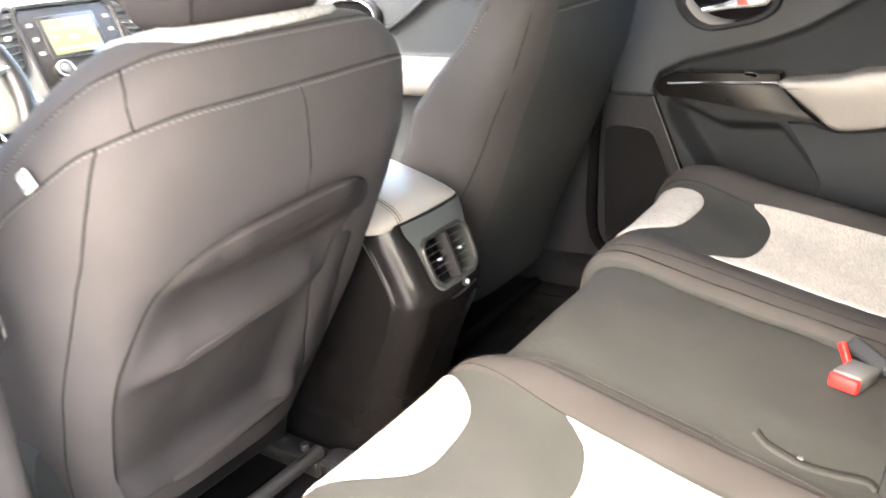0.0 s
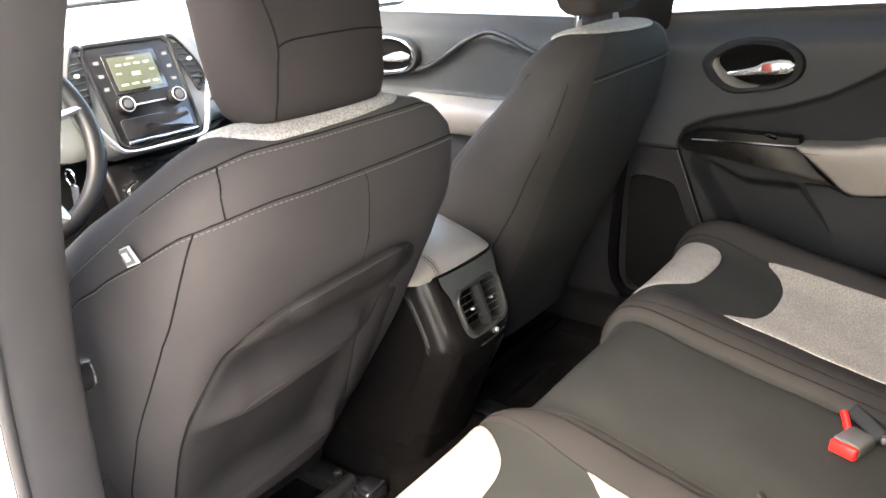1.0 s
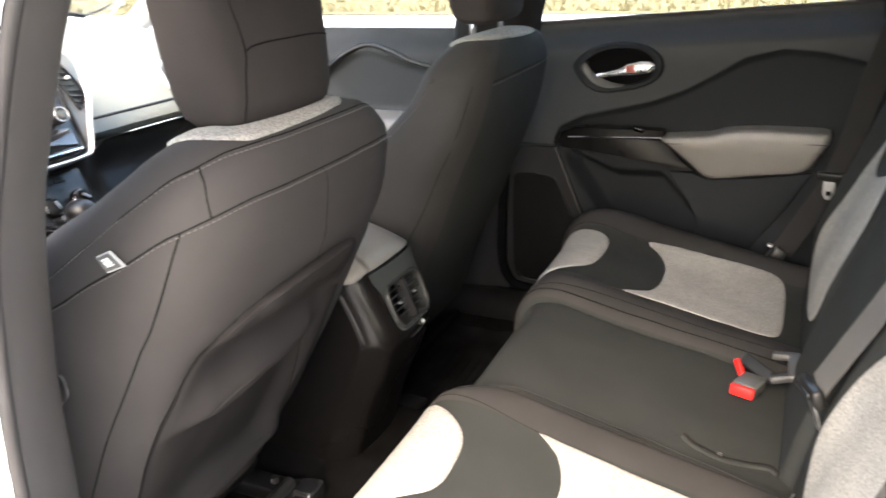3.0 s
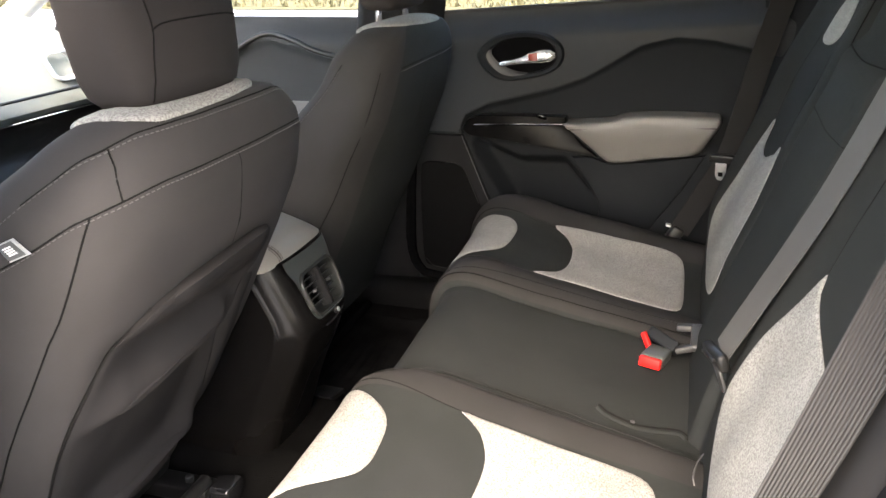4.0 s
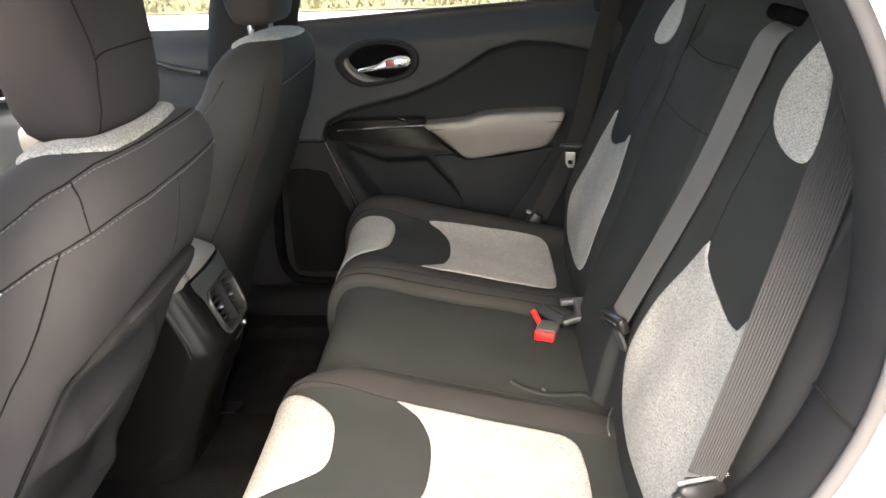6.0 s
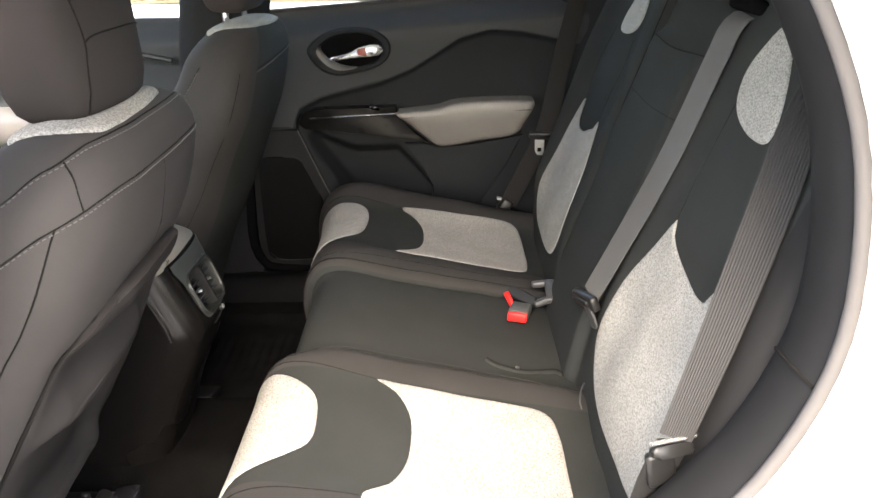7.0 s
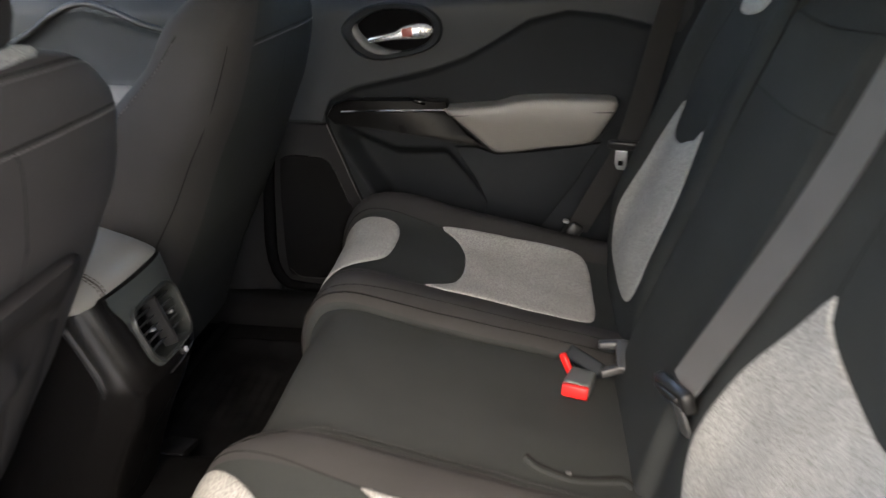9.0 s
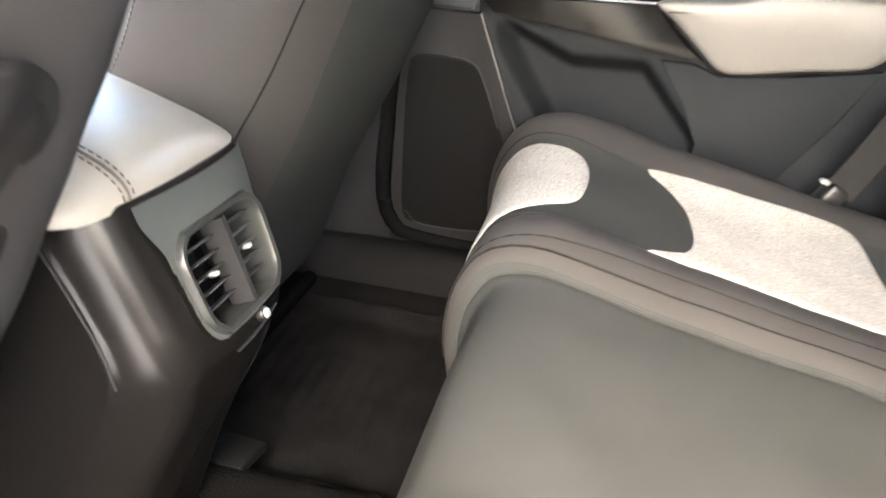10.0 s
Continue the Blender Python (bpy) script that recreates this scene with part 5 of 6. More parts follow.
part("armrest", loft([spline([(x, y, z) for x, z in [(0.78, 0.90), (0.72, 0.90), (0.695, 0.93), (0.69, 0.965), (0.705, 0.985), (0.78, 0.99)]], 24, True) for y in (0.62, 0.64, 0.8, 1.0, 1.08)]), TAUPE_LEATHER, fdoor, "padded taupe leather armrest")
mirror = thing("side_mirror", "black-housed wing mirror outside the passenger window", "mirror", (0.93, 1.35, 1.25))
part("housing", loft([spline([(0.93 + 0.11 * g * cx, y, 1.29 + 0.075 * g * cz) for cx, cz in rounded(1, 1, 0.5)], 32, True) for y, g in [(1.30, 0.92), (1.31, 1), (1.36, 0.97), (1.40, 0.8), (1.425, 0.45)]]), RUBBER, mirror)
part("mirror_glass", plate([(cx * 0.094, cz * 0.062) for cx, cz in rounded(1, 1, 0.5)], lambda u, v, w: (0.93 + u, 1.2995 - w, 1.29 + v), 0.004, 0.002), CHROME, mirror, "mirror glass")
part("stalk", box((0.10, 0.04, 0.04), Matrix.Translation((0.84, 1.37, 1.24)), 0.012), RUBBER, mirror)

# ---- dashboard ----
dash = thing("dashboard", "grey soft-touch dashboard with silver-framed centre stack", "dashboard", (0, 1.35, 0.7))


def dash_section(x):
    h = 0.012 * bell(x, -0.38, 0.2) - 0.03 * ramp(abs(x), 0.55, 0.80)
    middle = [(1.86, 1.262), (1.74, 1.258), (1.60, 1.240), (1.45, 1.218), (1.36, 1.205), (1.315, 1.185), (1.295, 1.15), (1.29, 1.10), (1.285, 1.05), (1.27, 1.005), (1.275, 0.985)]
    outer = [(1.86, 1.262), (1.74, 1.258), (1.62, 1.242), (1.54, 1.215), (1.475, 1.175), (1.43, 1.13), (1.395, 1.085), (1.368, 1.048), (1.352, 1.022), (1.348, 1.000), (1.37, 0.982)]
    k = ramp(abs(x), 0.17, 0.26)
    return [(x, a[0] + (b[0] - a[0]) * k, a[1] + (b[1] - a[1]) * k + h * (i < 6)) for i, (a, b) in enumerate(zip(middle, outer))]


def dash_low(x):
    inset = 0.07 * ramp(abs(x), 0.18, 0.30)
    return [(x, 1.275 + inset, 0.985), (x, 1.32 + inset, 0.97), (x, 1.33 + inset, 0.90), (x, 1.29 + inset, 0.80), (x, 1.34 + inset, 0.70), (x, 1.5, 0.62)]


xs = np.linspace(-0.76, 0.76, 61)
part("top_pad", loft([spline(dash_section(x), 40) for x in xs], False, False), DASH_TOP, dash, "soft grey upper dash pad")
part("lower_panel", loft([spline(dash_low(x), 30) for x in xs], False, False), BLACK_PLASTIC, dash, "black lower dash panel")
STACK = Matrix.Translation((0.0, 1.250, 1.110)) @ Matrix(((1, 0, 0, 0), (0, 0.41, -0.91, 0), (0, 0.91, 0.41, 0), (0, 0, 0, 1)))


def on_stack(u, v, w=0.0):
    return STACK @ Vector((u, v, w))


part("stack_body", plate(rounded(0.20, 0.125, 0.05, 0.35), lambda u, v, w: on_stack(u, v, -0.06 + w), 0.062, 0.006), STACK_GREY, dash)
part("stack_surround", ring_frame(rounded(0.118, 0.122, 0.03, 0.08), rounded(0.107, 0.112, 0.022, 0.06), on_stack, 0.008, 72, 0.004), MID_TRIM, dash, "dark stack surround")
part("silver_rim", tube([on_stack(u, v, 0.006) for u, v in spline([(-0.188, 0.05), (-0.172, 0.0), (-0.142, -0.06), (-0.118, -0.105), (-0.095, -0.124), (0, -0.127), (0.095, -0.124), (0.118, -0.105), (0.142, -0.06), (0.172, 0.0), (0.188, 0.05)], 60)], 0.0075, 8, flat=0.6), SATIN_SILVER, dash, "satin silver rim under the centre stack")
for sx in (-1, 1):
    vo = [(0.118, 0.118), (0.135, 0.122), (0.160, 0.085), (0.178, 0.045), (0.182, 0.015), (0.168, -0.010), (0.150, -0.022), (0.138, 0.02), (0.122, 0.075)]
    vo = [(sx * (u - 0.012), v) for u, v in vo]
    c = np.mean(vo, 0)
    vi = [tuple(c + (np.array(q) - c) * 0.82) for q in vo]
    fv = part("air_vent", ring_frame(vo, vi, on_stack, 0.008, 48, 0.012), BLACK_PLASTIC, dash, "slanted black air vent")
    part("vent_back", plate(vo, lambda u, v, w: on_stack(u, v, -0.004 + w), 0.003, 0.001, 40), GLOSS_BLACK, fv)
    for k in range(8):
        v = -0.004 + 0.0145 * k
        a, b = 0.144 - 0.19 * max(0, v - 0.0), 0.176 - 0.35 * max(0, v - 0.03)
        part("vane", box((b - a, 0.002, 0.010), STACK @ Matrix.Translation((sx * ((a + b) / 2 - 0.012), v, 0.005)) @ pose(0, 0, 0, 25, 0, -8 * sx), 0.0005, 1), MID_TRIM, fv)
    part("slider", box((0.010, 0.008, 0.010), STACK @ Matrix.Translation((sx * 0.142, 0.055, 0.011)), 0.002), SATIN_SILVER, fv)
radio = part("radio", plate(rounded(0.106, 0.112, 0.02, 0.05), lambda u, v, w: on_stack(u, v, w - 0.01), 0.014, 0.004), BLACK_PLASTIC, dash, "black touchscreen radio with two knobs")
part("screen_frame", plate(rounded(0.066, 0.047, 0.004), lambda u, v, w: on_stack(u - 0.004, v + 0.047, w + 0.003), 0.003, 0.001), GLOSS_BLACK, radio)
part("screen", plate(rounded(0.056, 0.038, 0.002), lambda u, v, w: on_stack(u - 0.004, v + 0.047, w + 0.0055), 0.0015, 0.0005), SCREEN, radio, "lit amber-grey radio screen")
for u, v, w, h in [(0.0, 0.040, 0.012, 0.005), (-0.038, 0.068, 0.008, 0.0025), (-0.014, 0.068, 0.008, 0.0025), (0.012, 0.068, 0.008, 0.0025), (0.038, 0.068, 0.008, 0.0025), (-0.045, 0.045, 0.007, 0.0022), (0.046, 0.045, 0.007, 0.0022),
                   (-0.04, 0.013, 0.010, 0.0025), (-0.012, 0.013, 0.010, 0.0025), (0.018, 0.013, 0.010, 0.0025), (0.044, 0.013, 0.008, 0.0025), (0.0, 0.083, 0.010, 0.002)]:
    part("screen_mark", plate([(-w, -h), (w, -h), (w, h), (-w, h)], lambda a, b, d, u=u, v=v: on_stack(0.92 * u - 0.004 + a * 0.85, 0.047 + (v - 0.045) * 0.82 + b * 0.8, d + 0.0072), 0.0006, 0.0002), SCREEN_MARK, radio, "", False)
for sx in (-1, 1):
    for k in range(3):
        part("button_mark", plate([(-0.006, -0.004), (0.006, -0.004), (0.006, 0.004), (-0.006, 0.004)], lambda a, b, d, sx=sx, k=k: on_stack(sx * 0.086 + a, 0.078 - 0.030 * k + b, d + 0.0045), 0.001, 0.0003), KNOB_LIGHT, radio, "", False)
    kn = part("knob", rod(0.018, 0.024, STACK @ Matrix.Translation((sx * 0.066, -0.026, 0.016)), 0.003, 32), BLACK_PLASTIC, radio, "round black radio knob with a bright rim")
    part("knob_rim", tube([on_stack(sx * 0.066 + 0.0165 * math.cos(a), -0.026 + 0.0165 * math.sin(a), 0.028) for a in np.linspace(0, math.tau, 25)[:-1]], 0.0013, 6, True), SATIN_SILVER, kn)
    part("knob_face", rod(0.010, 0.003, STACK @ Matrix.Translation((sx * 0.066, -0.026, 0.029)), 0.001), BUCKLE_GREY, kn)
part("slot_strip", box((0.085, 0.004, 0.003), STACK @ Matrix.Translation((0, -0.026, 0.006)), 0.001), SATIN_SILVER, radio)
part("cubby", plate(rounded(0.088, 0.024, 0.008), lambda u, v, w: on_stack(u, v - 0.077, w + 0.003), 0.003, 0.001), GLOSS_BLACK, radio, "dark glossy storage cubby")
part("cubby_lip", box((0.18, 0.006, 0.010), STACK @ Matrix.Translation((0, -0.107, 0.010)), 0.002), CHROME, radio, "bright cubby lip")
# climate panel
CLIM = Matrix.Translation((0.0, 1.235, 0.905)) @ Matrix(((1, 0, 0, 0), (0, 0.45, -0.893, 0), (0, 0.893, 0.45, 0), (0, 0, 0, 1)))
climate = part("climate_panel", box((0.25, 0.13, 0.06), CLIM @ Matrix.Translation((0, 0, -0.028)), 0.012, 3), BLACK_PLASTIC, dash, "black climate control panel")
for k in range(3):
    u = -0.078 + 0.078 * k
    dial = part("dial", rod(0.024, 0.010, CLIM @ Matrix.Translation((u, -0.012, 0.006)), 0.002, 32), GLOSS_BLACK, climate, "round climate dial")
    part("dial_grip", rod(0.017, 0.022, CLIM @ Matrix.Translation((u, -0.012, 0.018)), 0.003, 32), MID_TRIM, dial)
    part("dial_ring", tube([CLIM @ Vector((u + 0.019 * math.cos(a), -0.012 + 0.019 * math.sin(a), 0.013)) for a in np.linspace(0, math.tau, 29)[:-1]], 0.0018, 6, True), CHROME, dial)
    part("dial_bar", box((0.004, 0.020, 0.006), CLIM @ Matrix.Translation((u, -0.012, 0.031)) @ pose(0, 0, 0, 0, 0, -30 + 40 * k), 0.001), SATIN_SILVER, dial)
    for j in range(9):
        a = radians(-30 + 30 * j)
        part("dial_tick", box((0.0016, 0.004, 0.001), CLIM @ Matrix.Translation((u + 0.029 * math.cos(a), -0.012 + 0.029 * math.sin(a), 0.0025)) @ pose(0, 0, 0, 0, 0, math.degrees(a) - 90), 0), KNOB_LIGHT, dial, "", False)
for k in range(4):
    part("button", box((0.030, 0.012, 0.008), CLIM @ Matrix.Translation((-0.052 + 0.035 * k, 0.044, 0.003)), 0.002), MID_TRIM, climate, "small dark push button")
# gear lever
gear = thing("gear_lever", "black gear lever with a rounded grip on the console", "gear lever", (-0.033, 1.105, 0.80))
part("boot", rod(0.05, 0.06, Matrix.Translation((-0.033, 1.105, 0.83)), 0.004, 24, 0.02), BLACK_PLASTIC, gear)
part("stick", rod(0.008, 0.08, Matrix.Translation((-0.033, 1.10, 0.870))), STEEL, gear)
bmk = bmesh.new()
bmesh.ops.create_uvsphere(bmk, u_segments=24, v_segments=14, radius=0.028, matrix=Matrix.Translation((-0.033, 1.095, 0.915)) @ Matrix.Diagonal((1.1, 1.25, 0.9, 1)))
part("grip", bmk, BLACK_PLASTIC, gear, "rounded black grip")
part("shift_plate", box((0.20, 0.26, 0.014), Matrix.Translation((0.0, 1.02, 0.893)), 0.005), GLOSS_BLACK, console, "gloss black shifter plate")
# steering wheel
WHEEL = Matrix.Translation((-0.420, 1.085, 1.098)) @ pose(0, 0, 0, 65)
wheel = thing("steering_wheel", "black leather steering wheel with silver spokes", "steering wheel", (-0.420, 1.085, 1.098))
part("rim", tube([WHEEL @ Vector((0.185 * math.cos(a), 0.185 * math.sin(a), 0)) for a in np.linspace(0, math.tau, 73)[:-1]], 0.018, 14, True), material("wheel_leather", (0.010, 0.0105, 0.0105), 0.42, spec=0.35, grain=600, bump=0.3), wheel)
part("hub", loft([[WHEEL @ Vector((x * g, y * g, z)) for x, y in spline(rounded(0.075, 0.06, 0.03), 32, True)] for z, g in [(-0.04, 0.8), (0.0, 1), (0.012, 0.95), (0.02, 0.7)]]), BLACK_PLASTIC, wheel)
for a, b in (((0.07, 0.015), (0.178, 0.035)), ((-0.07, 0.015), (-0.178, 0.035)), ((0.03, -0.05), (0.075, -0.168)), ((-0.03, -0.05), (-0.075, -0.168))):
    part("spoke", tube([WHEEL @ Vector((a[0] + (b[0] - a[0]) * t, a[1] + (b[1] - a[1]) * t, 0.004)) for t in (0, 0.5, 1)], 0.013, 8, flat=0.6), SATIN_SILVER, wheel, "satin silver spoke")
for sx in (-1, 1):
    part("spoke_switch", box((0.04, 0.03, 0.012), WHEEL @ Matrix.Translation((sx * 0.105, 0.012, 0.010)), 0.004), GLOSS_BLACK, wheel)
part("column", rod(0.045, 0.26, WHEEL @ Matrix.Translation((0, 0, -0.15)), 0.005), BLACK_PLASTIC, wheel)
keyset = thing("ignition_key", "key with a metal ring hanging from the column", "key", (-0.285, 1.12, 1.00))
part("key_ring", tube([(-0.285, 1.10 + 0.016 * math.cos(a), 1.005 + 0.016 * math.sin(a)) for a in np.linspace(0, math.tau, 21)[:-1]], 0.002, 6, True), CHROME, keyset)
part("key_tag", box((0.006, 0.02, 0.07), Matrix.Translation((-0.283, 1.098, 0.955)) @ pose(0, 0, 0, 6), 0.002), SATIN_SILVER, keyset, "bright metal key tag")
part("cluster_hood", loft([[(-0.385 + x, y, 1.185 + h * (1 - (x / 0.17) ** 2)) for x in np.linspace(-0.17, 0.17, 21)] for y, h in [(1.26, 0.05), (1.28, 0.062), (1.36, 0.06), (1.46, 0.02)]], False, False), DASH_TOP, dash)
part("glove_line", tube([(x, 1.3625, 1.038) for x in np.linspace(0.25, 0.74, 12)], 0.0045, 6), BLACK_PLASTIC, dash)
part("side_vent", ring_frame([(q[0] * 0.055, q[1] * 0.04) for q in rounded(1, 1, 0.5)], [(q[0] * 0.044, q[1] * 0.030) for q in rounded(1, 1, 0.5)], lambda u, v, w: (0.62 + u, 1.395 - w + 0.6 * v, 1.10 + v), 0.012, 40, 0.01), SATIN_SILVER, dash, "silver-ringed side air vent")


# ---- belts and buckles ----
def ribbon(points, widths, width=0.047, thick=0.0016, n=36, rib=0.00015):
    """A belt along points; widths are the directions across it."""
    p, d = spline(points, n), spline(widths, n)
    rings = []
    for i in range(n):
        t = Vector(p[min(i + 1, n - 1)] - p[max(i - 1, 0)]).normalized()
        a = Vector(d[i])
        a = (a - t * a.dot(t)).normalized()
        nn = t.cross(a)
        c = Vector(p[i])
        ring = []
        for k in range(29):
            f = -1 + 2 * k / 28
            ring.append(c + a * f * width / 2 + nn * (thick / 2 + rib * (1 if k % 2 else -1)))
        for k in range(28, -1, -1):
            f = -1 + 2 * k / 28
            ring.append(c + a * f * width / 2 - nn * (thick / 2 + rib * (1 if k % 2 else -1)))
        rings.append(ring)
    return loft(rings)


NEAR_BELT = [(-0.515, -0.525, 1.33), (-0.545, -0.470, 1.235), (-0.570, -0.438, 1.15), (-0.608, -0.390, 1.03), (-0.640, -0.345, 0.925)]
MID_BELT = [(-0.220, -0.555, 1.296), (-0.220, -0.522, 1.306), (-0.220, -0.500, 1.288), (-0.219, -0.484, 1.245), (-0.208, -0.428, 1.085), (-0.176, -0.340, 0.868)]
near_belt = thing("seat_belt", "ribbed grey-black outer seat belt across the rear backrest", "seat belt", (-0.60, -0.40, 1.0), "rear seat belts")
part("webbing", ribbon(NEAR_BELT, [(0.75, 0.55, 0), (0.3, 0.9, 0.1), (-0.2, 0.95, 0.1), (-0.3, 0.95, 0.1), (-0.3, 0.95, 0.1)], 0.043, rib=0.0004), BELT_WEB, near_belt)
across = Vector((-0.42, 0.90, 0.13)).normalized()
rise = Vector((0.25, 0.30, 0.92)).normalized()
tong = part("tongue", loft([[Vector((-0.642, -0.342, 0.912)) + across * u * g + rise * v * 0.9 + rise.cross(across) * w for u, v in spline(rounded(0.027, 0.008, 0.0075), 32, True)] for w, g in [(-0.006, 0.9), (-0.004, 1.0), (0.004, 1.0), (0.006, 0.9)]]), BLACK_PLASTIC, near_belt, "black plastic belt tongue")
part("tongue_bar", tube([Vector((-0.642, -0.342, 0.924)) + across * u for u in (-0.030, -0.015, 0.0, 0.015, 0.030)], 0.0024, 8), HANDLE_CHROME, tong, "bright metal tongue bar")
part("webbing", ribbon([(-0.640, -0.345, 0.925), (-0.630, -0.330, 0.86), (-0.622, -0.318, 0.77), (-0.620, -0.315, 0.68)], [(-0.3, 0.95, 0.1)] * 4, 0.046), BELT_WEB, near_belt)
part("anchor", box((0.012, 0.034, 0.045), Matrix.Translation((-0.634, -0.334, 0.885)) @ pose(0, 0, 0, -12, 0, 22), 0.005), BLACK_PLASTIC, near_belt, "black plastic tongue stop")

mid_belt = thing("seat_belt", "grey-black centre seat belt hanging down the rear backrest", "seat belt", (-0.20, -0.42, 1.0), "rear seat belts")
part("webbing", ribbon(MID_BELT, [(1, 0.25, 0.05)] * 6, 0.051), GREY_WEB, mid_belt)
part("belt_guide", box((0.082, 0.028, 0.020), Matrix.Translation((-0.220, -0.520, 1.318)) @ pose(0, 0, 0, 20), 0.007, 3), MATTE_BLACK, mid_belt, "black plastic belt guide")
DARK_STEEL_TONGUE = material("tongue_steel", (0.10, 0.10, 0.10), 0.4, metal=0.7, vary=0.1, bump=0)
TG = Matrix.Translation((-0.172, -0.334, 0.858)) @ pose(0, 0, 0, -18, 12, 14)
tongue = part("tongue", box((0.078, 0.015, 0.026), TG, 0.005), BLACK_PLASTIC, mid_belt, "black plastic belt tongue")
part("blade", box((0.026, 0.004, 0.040), TG @ Matrix.Translation((-0.016, 0.006, -0.026)), 0.001), DARK_STEEL_TONGUE, tongue, "steel latch blade")
part("bar", rod(0.003, 0.054, TG @ Matrix.Translation((0, 0.009, 0.004)) @ pose(0, 0, 0, 0, 90)), BLACK_PLASTIC, tongue)

far_belt = thing("seat_belt", "grey-black outer seat belt beside the far door", "seat belt", (0.69, -0.40, 1.0), "rear seat belts")
part("webbing", ribbon([(0.700, -0.50, 1.50), (0.690, -0.46, 1.34), (0.675, -0.415, 1.165), (0.662, -0.368, 0.945), (0.652, -0.32, 0.84), (0.642, -0.272, 0.745)], [(-0.25, 1, 0.1)] * 6, 0.05), BELT_WEB, far_belt)
TF = Matrix.Translation((0.652, -0.355, 0.925)) @ pose(0, 0, 0, -15, 0, 80)
ft = part("tongue", box((0.062, 0.012, 0.018), TF, 0.004), BLACK_PLASTIC, far_belt, "black plastic belt tongue")
part("blade", box((0.024, 0.003, 0.044), TF @ Matrix.Translation((0.004, 0.009, -0.030)), 0.001), SATIN_SILVER, ft, "bright steel latch blade")
part("blade_slot", box((0.011, 0.0036, 0.012), TF @ Matrix.Translation((0.004, 0.009, -0.036)), 0.001), MATTE_BLACK, ft)
part("anchor", box((0.04, 0.03, 0.05), Matrix.Translation((0.650, -0.262, 0.735)) @ pose(0, 0, 0, 30), 0.006), BLACK_PLASTIC, far_belt)
part("anchor_clip", box((0.015, 0.012, 0.006), Matrix.Translation((0.632, -0.248, 0.764)) @ pose(0, 0, 0, 10), 0.002), SATIN_SILVER, far_belt, "bright anchor clip")


def build_buckle(m, shell, label):
    b = thing("belt_buckle", label, "belt buckle", m.translation, "rear belt buckles")
    part("case", box((0.060, 0.040, 0.022), m @ Matrix.Translation((0.02, 0, 0)), 0.005, 3), shell, b)
    part("button", box((0.011, 0.038, 0.019), m @ Matrix.Translation((-0.0155, 0, 0)), 0.003), RED_PLASTIC, b, "red release button")
    part("strap", box((0.09, 0.030, 0.006), m @ Matrix.Translation((0.085, 0, -0.008)) @ pose(0, 0, 0, 0, 8), 0.002), BELT_WEB, b)


build_buckle(Matrix.Translation((0.058, -0.248, 0.716)) @ pose(0, 0, 0, 2, 8, -14), BUCKLE_GREY, "grey belt buckle with a red button lying on the bench")
second = thing("belt_buckle", "black belt buckle with a red button beside the bench split", "belt buckle", (0.12, -0.26, 0.71), "rear belt buckles")
part("case", box((0.036, 0.060, 0.022), Matrix.Translation((0.124, -0.264, 0.721)) @ pose(0, 0, 0, 20, 38, -18), 0.005, 3), DARK_TRIM, second)
part("button", box((0.032, 0.008, 0.011), Matrix.Translation((0.109, -0.234, 0.725)) @ pose(0, 0, 0, 10, -50, 42), 0.002), RED_PLASTIC, second, "thin red release button")
latch = thing("belt_latch", "grey metal latch bracket beside the bench backrest", "belt latch", (0.12, -0.31, 0.72))
part("arm", box((0.018, 0.042, 0.012), Matrix.Translation((0.149, -0.304, 0.740)) @ pose(0, 0, 0, -8, 8, -6), 0.003), LATCH_GREY, latch)
part("arm", box((0.020, 0.042, 0.012), Matrix.Translation((0.100, -0.303, 0.724)) @ pose(0, 0, 0, -14, 12, 8), 0.003), LATCH_GREY, latch)
part("bridge", box((0.062, 0.024, 0.014), Matrix.Translation((0.122, -0.320, 0.735)) @ pose(0, 0, 0, 0, -17, 0), 0.004), LATCH_GREY, latch)

# pocket in the bench for the near buckle
fold_line = spline([(-0.116, -0.182), (-0.130, -0.20), (-0.136, -0.236), (-0.126, -0.275), (-0.114, -0.305), (-0.122, -0.318)], 30)
slot = part("buckle_slot", tube([cushion_at(x, q, -0.0004) for x, q in fold_line], 0.0042, 8, flat=0.6), DARK_SEAM, cushion, "dark elastic buckle slot")
part("slot_button", box((0.005, 0.007, 0.005), Matrix.Translation(cushion_at(-0.134, -0.236, 0.002)), 0.0015), LATCH_GREY, slot, "small steel clip in the slot")
part("slot_rim", tube([cushion_at(x - 0.007, q, -0.0018) for x, q in fold_line], 0.0052, 8), BLACK_FABRIC, slot)

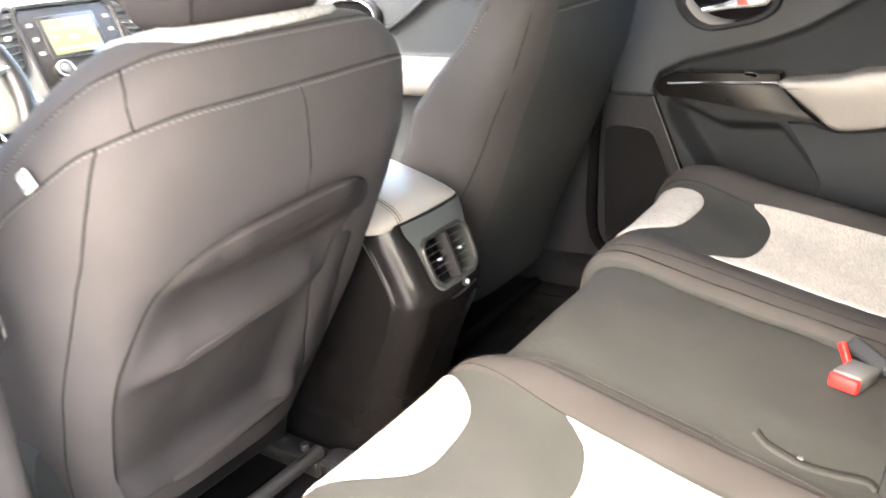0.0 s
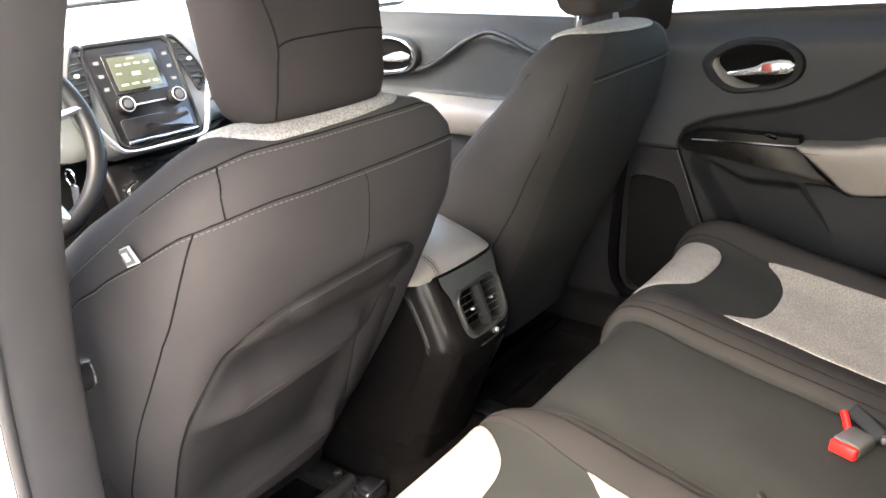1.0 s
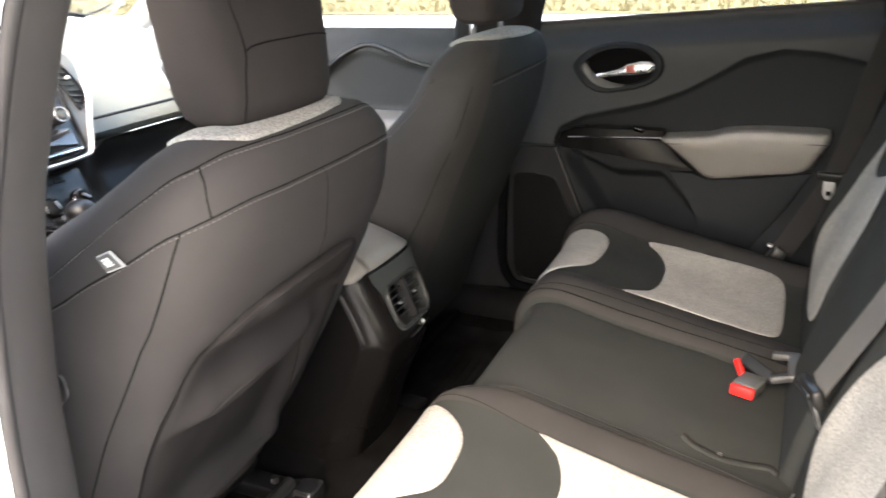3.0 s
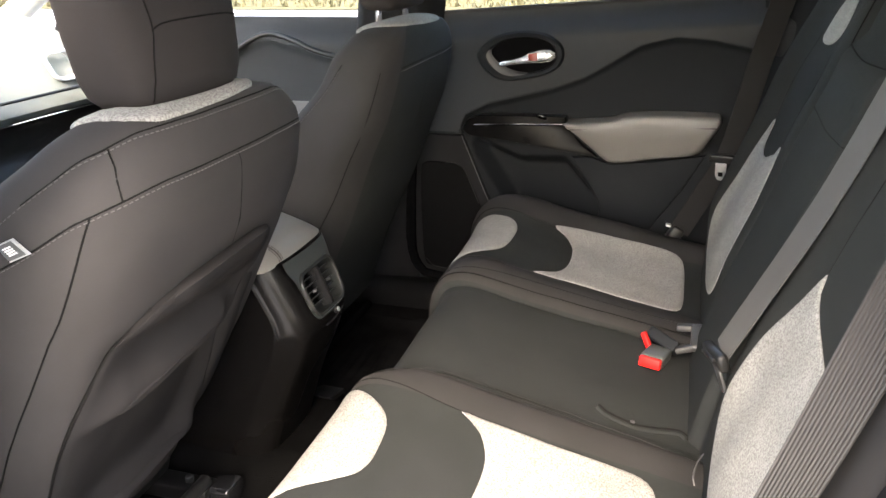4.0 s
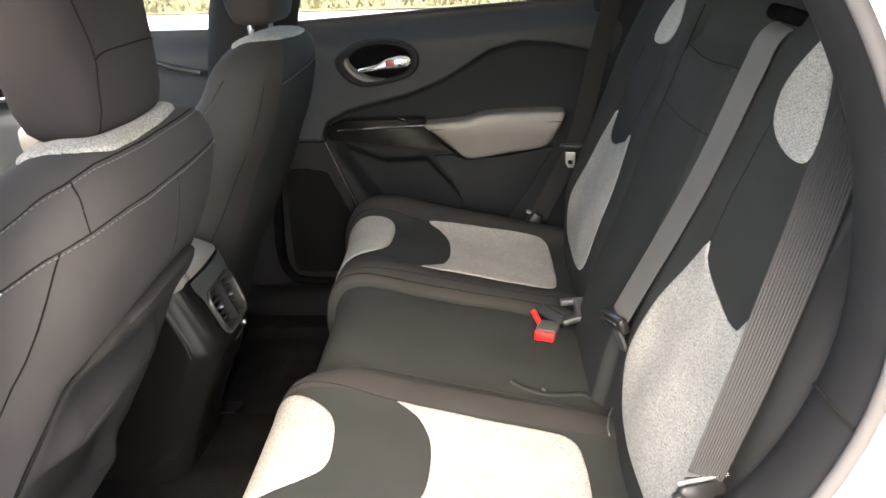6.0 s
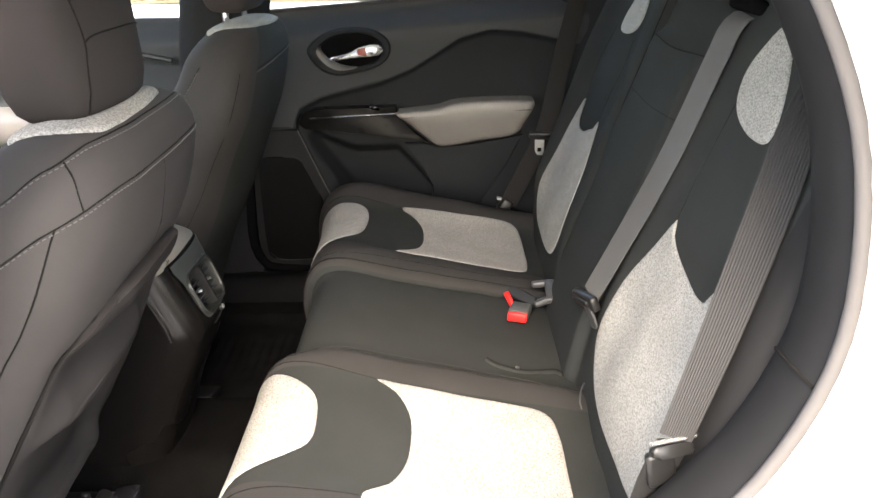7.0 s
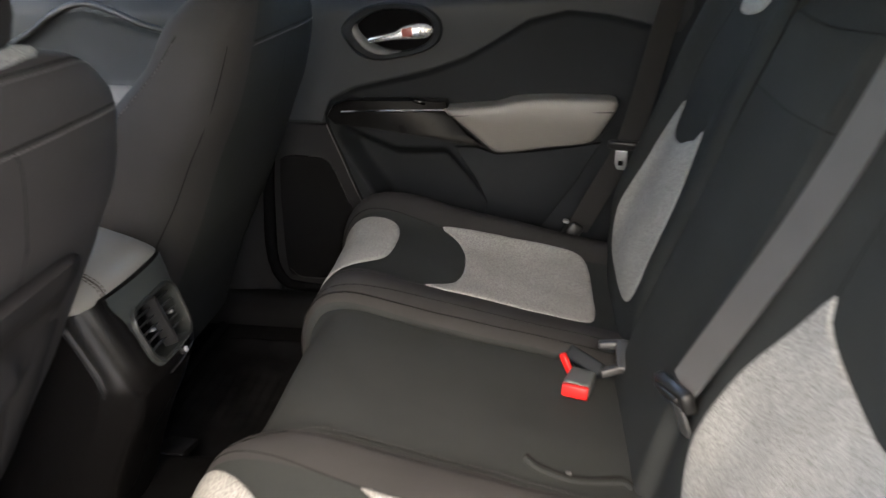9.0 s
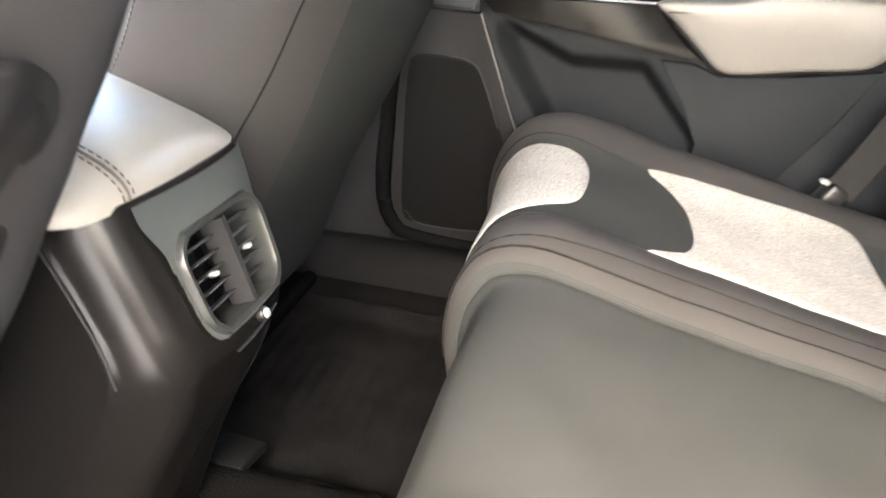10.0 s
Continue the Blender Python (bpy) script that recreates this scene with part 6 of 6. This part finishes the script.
# front belt hook on the near pillar
hook = thing("belt_anchor", "black belt guide hook on the middle pillar", "belt anchor", (-0.66, 0.42, 0.97))
part("arm", tube([(-0.676, 0.425, 0.985), (-0.658, 0.440, 0.984), (-0.645, 0.441, 0.978)], 0.0045, 8), HANDLE_CHROME, hook, "bright metal hook arm")
part("loop", loft([[(x, 0.440 + 0.010 * g * math.cos(a), 0.962 + 0.019 * g * math.sin(a)) for a in np.linspace(0, math.tau, 25)[:-1]] for x, g in [(-0.672, 0.9), (-0.668, 1.0), (-0.650, 1.0), (-0.645, 0.85), (-0.643, 0.5)]]), BLACK_PLASTIC, hook)
part("rim", tube([(-0.645, 0.440 + 0.008 * math.cos(a), 0.962 + 0.017 * math.sin(a)) for a in np.linspace(radians(60), radians(220), 16)], 0.0018, 6), STEEL, hook, "dark steel hook rim")

# ---- floor mat ----
mat_line = rounded(0.235, 0.20, 0.05)


def mat_place(u, v, w):
    x, y = 0.385 + u, 0.40 + v
    z = 0.4285 + 0.085 * (1 - ramp(abs(x), 0.09, 0.20)) + 0.035 * ramp(abs(x), 0.56, 0.68) + 0.14 * (1 - ramp(y, -0.02, 0.12))
    return (x, y, z + w + 0.0016 * math.sin(v * 250 + 1.5 * noise.noise(Vector((x * 5, y * 5, 0)))))


fm = thing("floor_mat", "ribbed black floor mat in the rear footwell", "floor mat", (0.385, 0.40, 0.43), "rear floor mats")
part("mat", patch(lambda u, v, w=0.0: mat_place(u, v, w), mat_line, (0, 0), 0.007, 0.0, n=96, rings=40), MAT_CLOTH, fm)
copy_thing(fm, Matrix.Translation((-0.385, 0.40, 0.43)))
lug = thing("floor_clip", "black plastic clip on the footwell carpet", "clip", (0.13, 0.43, 0.50))
part("tab", plate([(-0.035, -0.03), (0.03, -0.03), (0.035, 0.02), (0.0, 0.034), (-0.03, 0.02)], lambda u, v, w: (0.135 + u, 0.42 + v, 0.492 + w - 0.2 * u), 0.012, 0.004), SCUFF, lug)

part("anchor_loop", tube(spline([(-0.226, -0.329, 0.736), (-0.238, -0.322, 0.729), (-0.256, -0.318, 0.718), (-0.264, -0.320, 0.710)], 14), 0.0012, 6), LATCH_GREY, cushion, "thin bright child seat anchor wire")
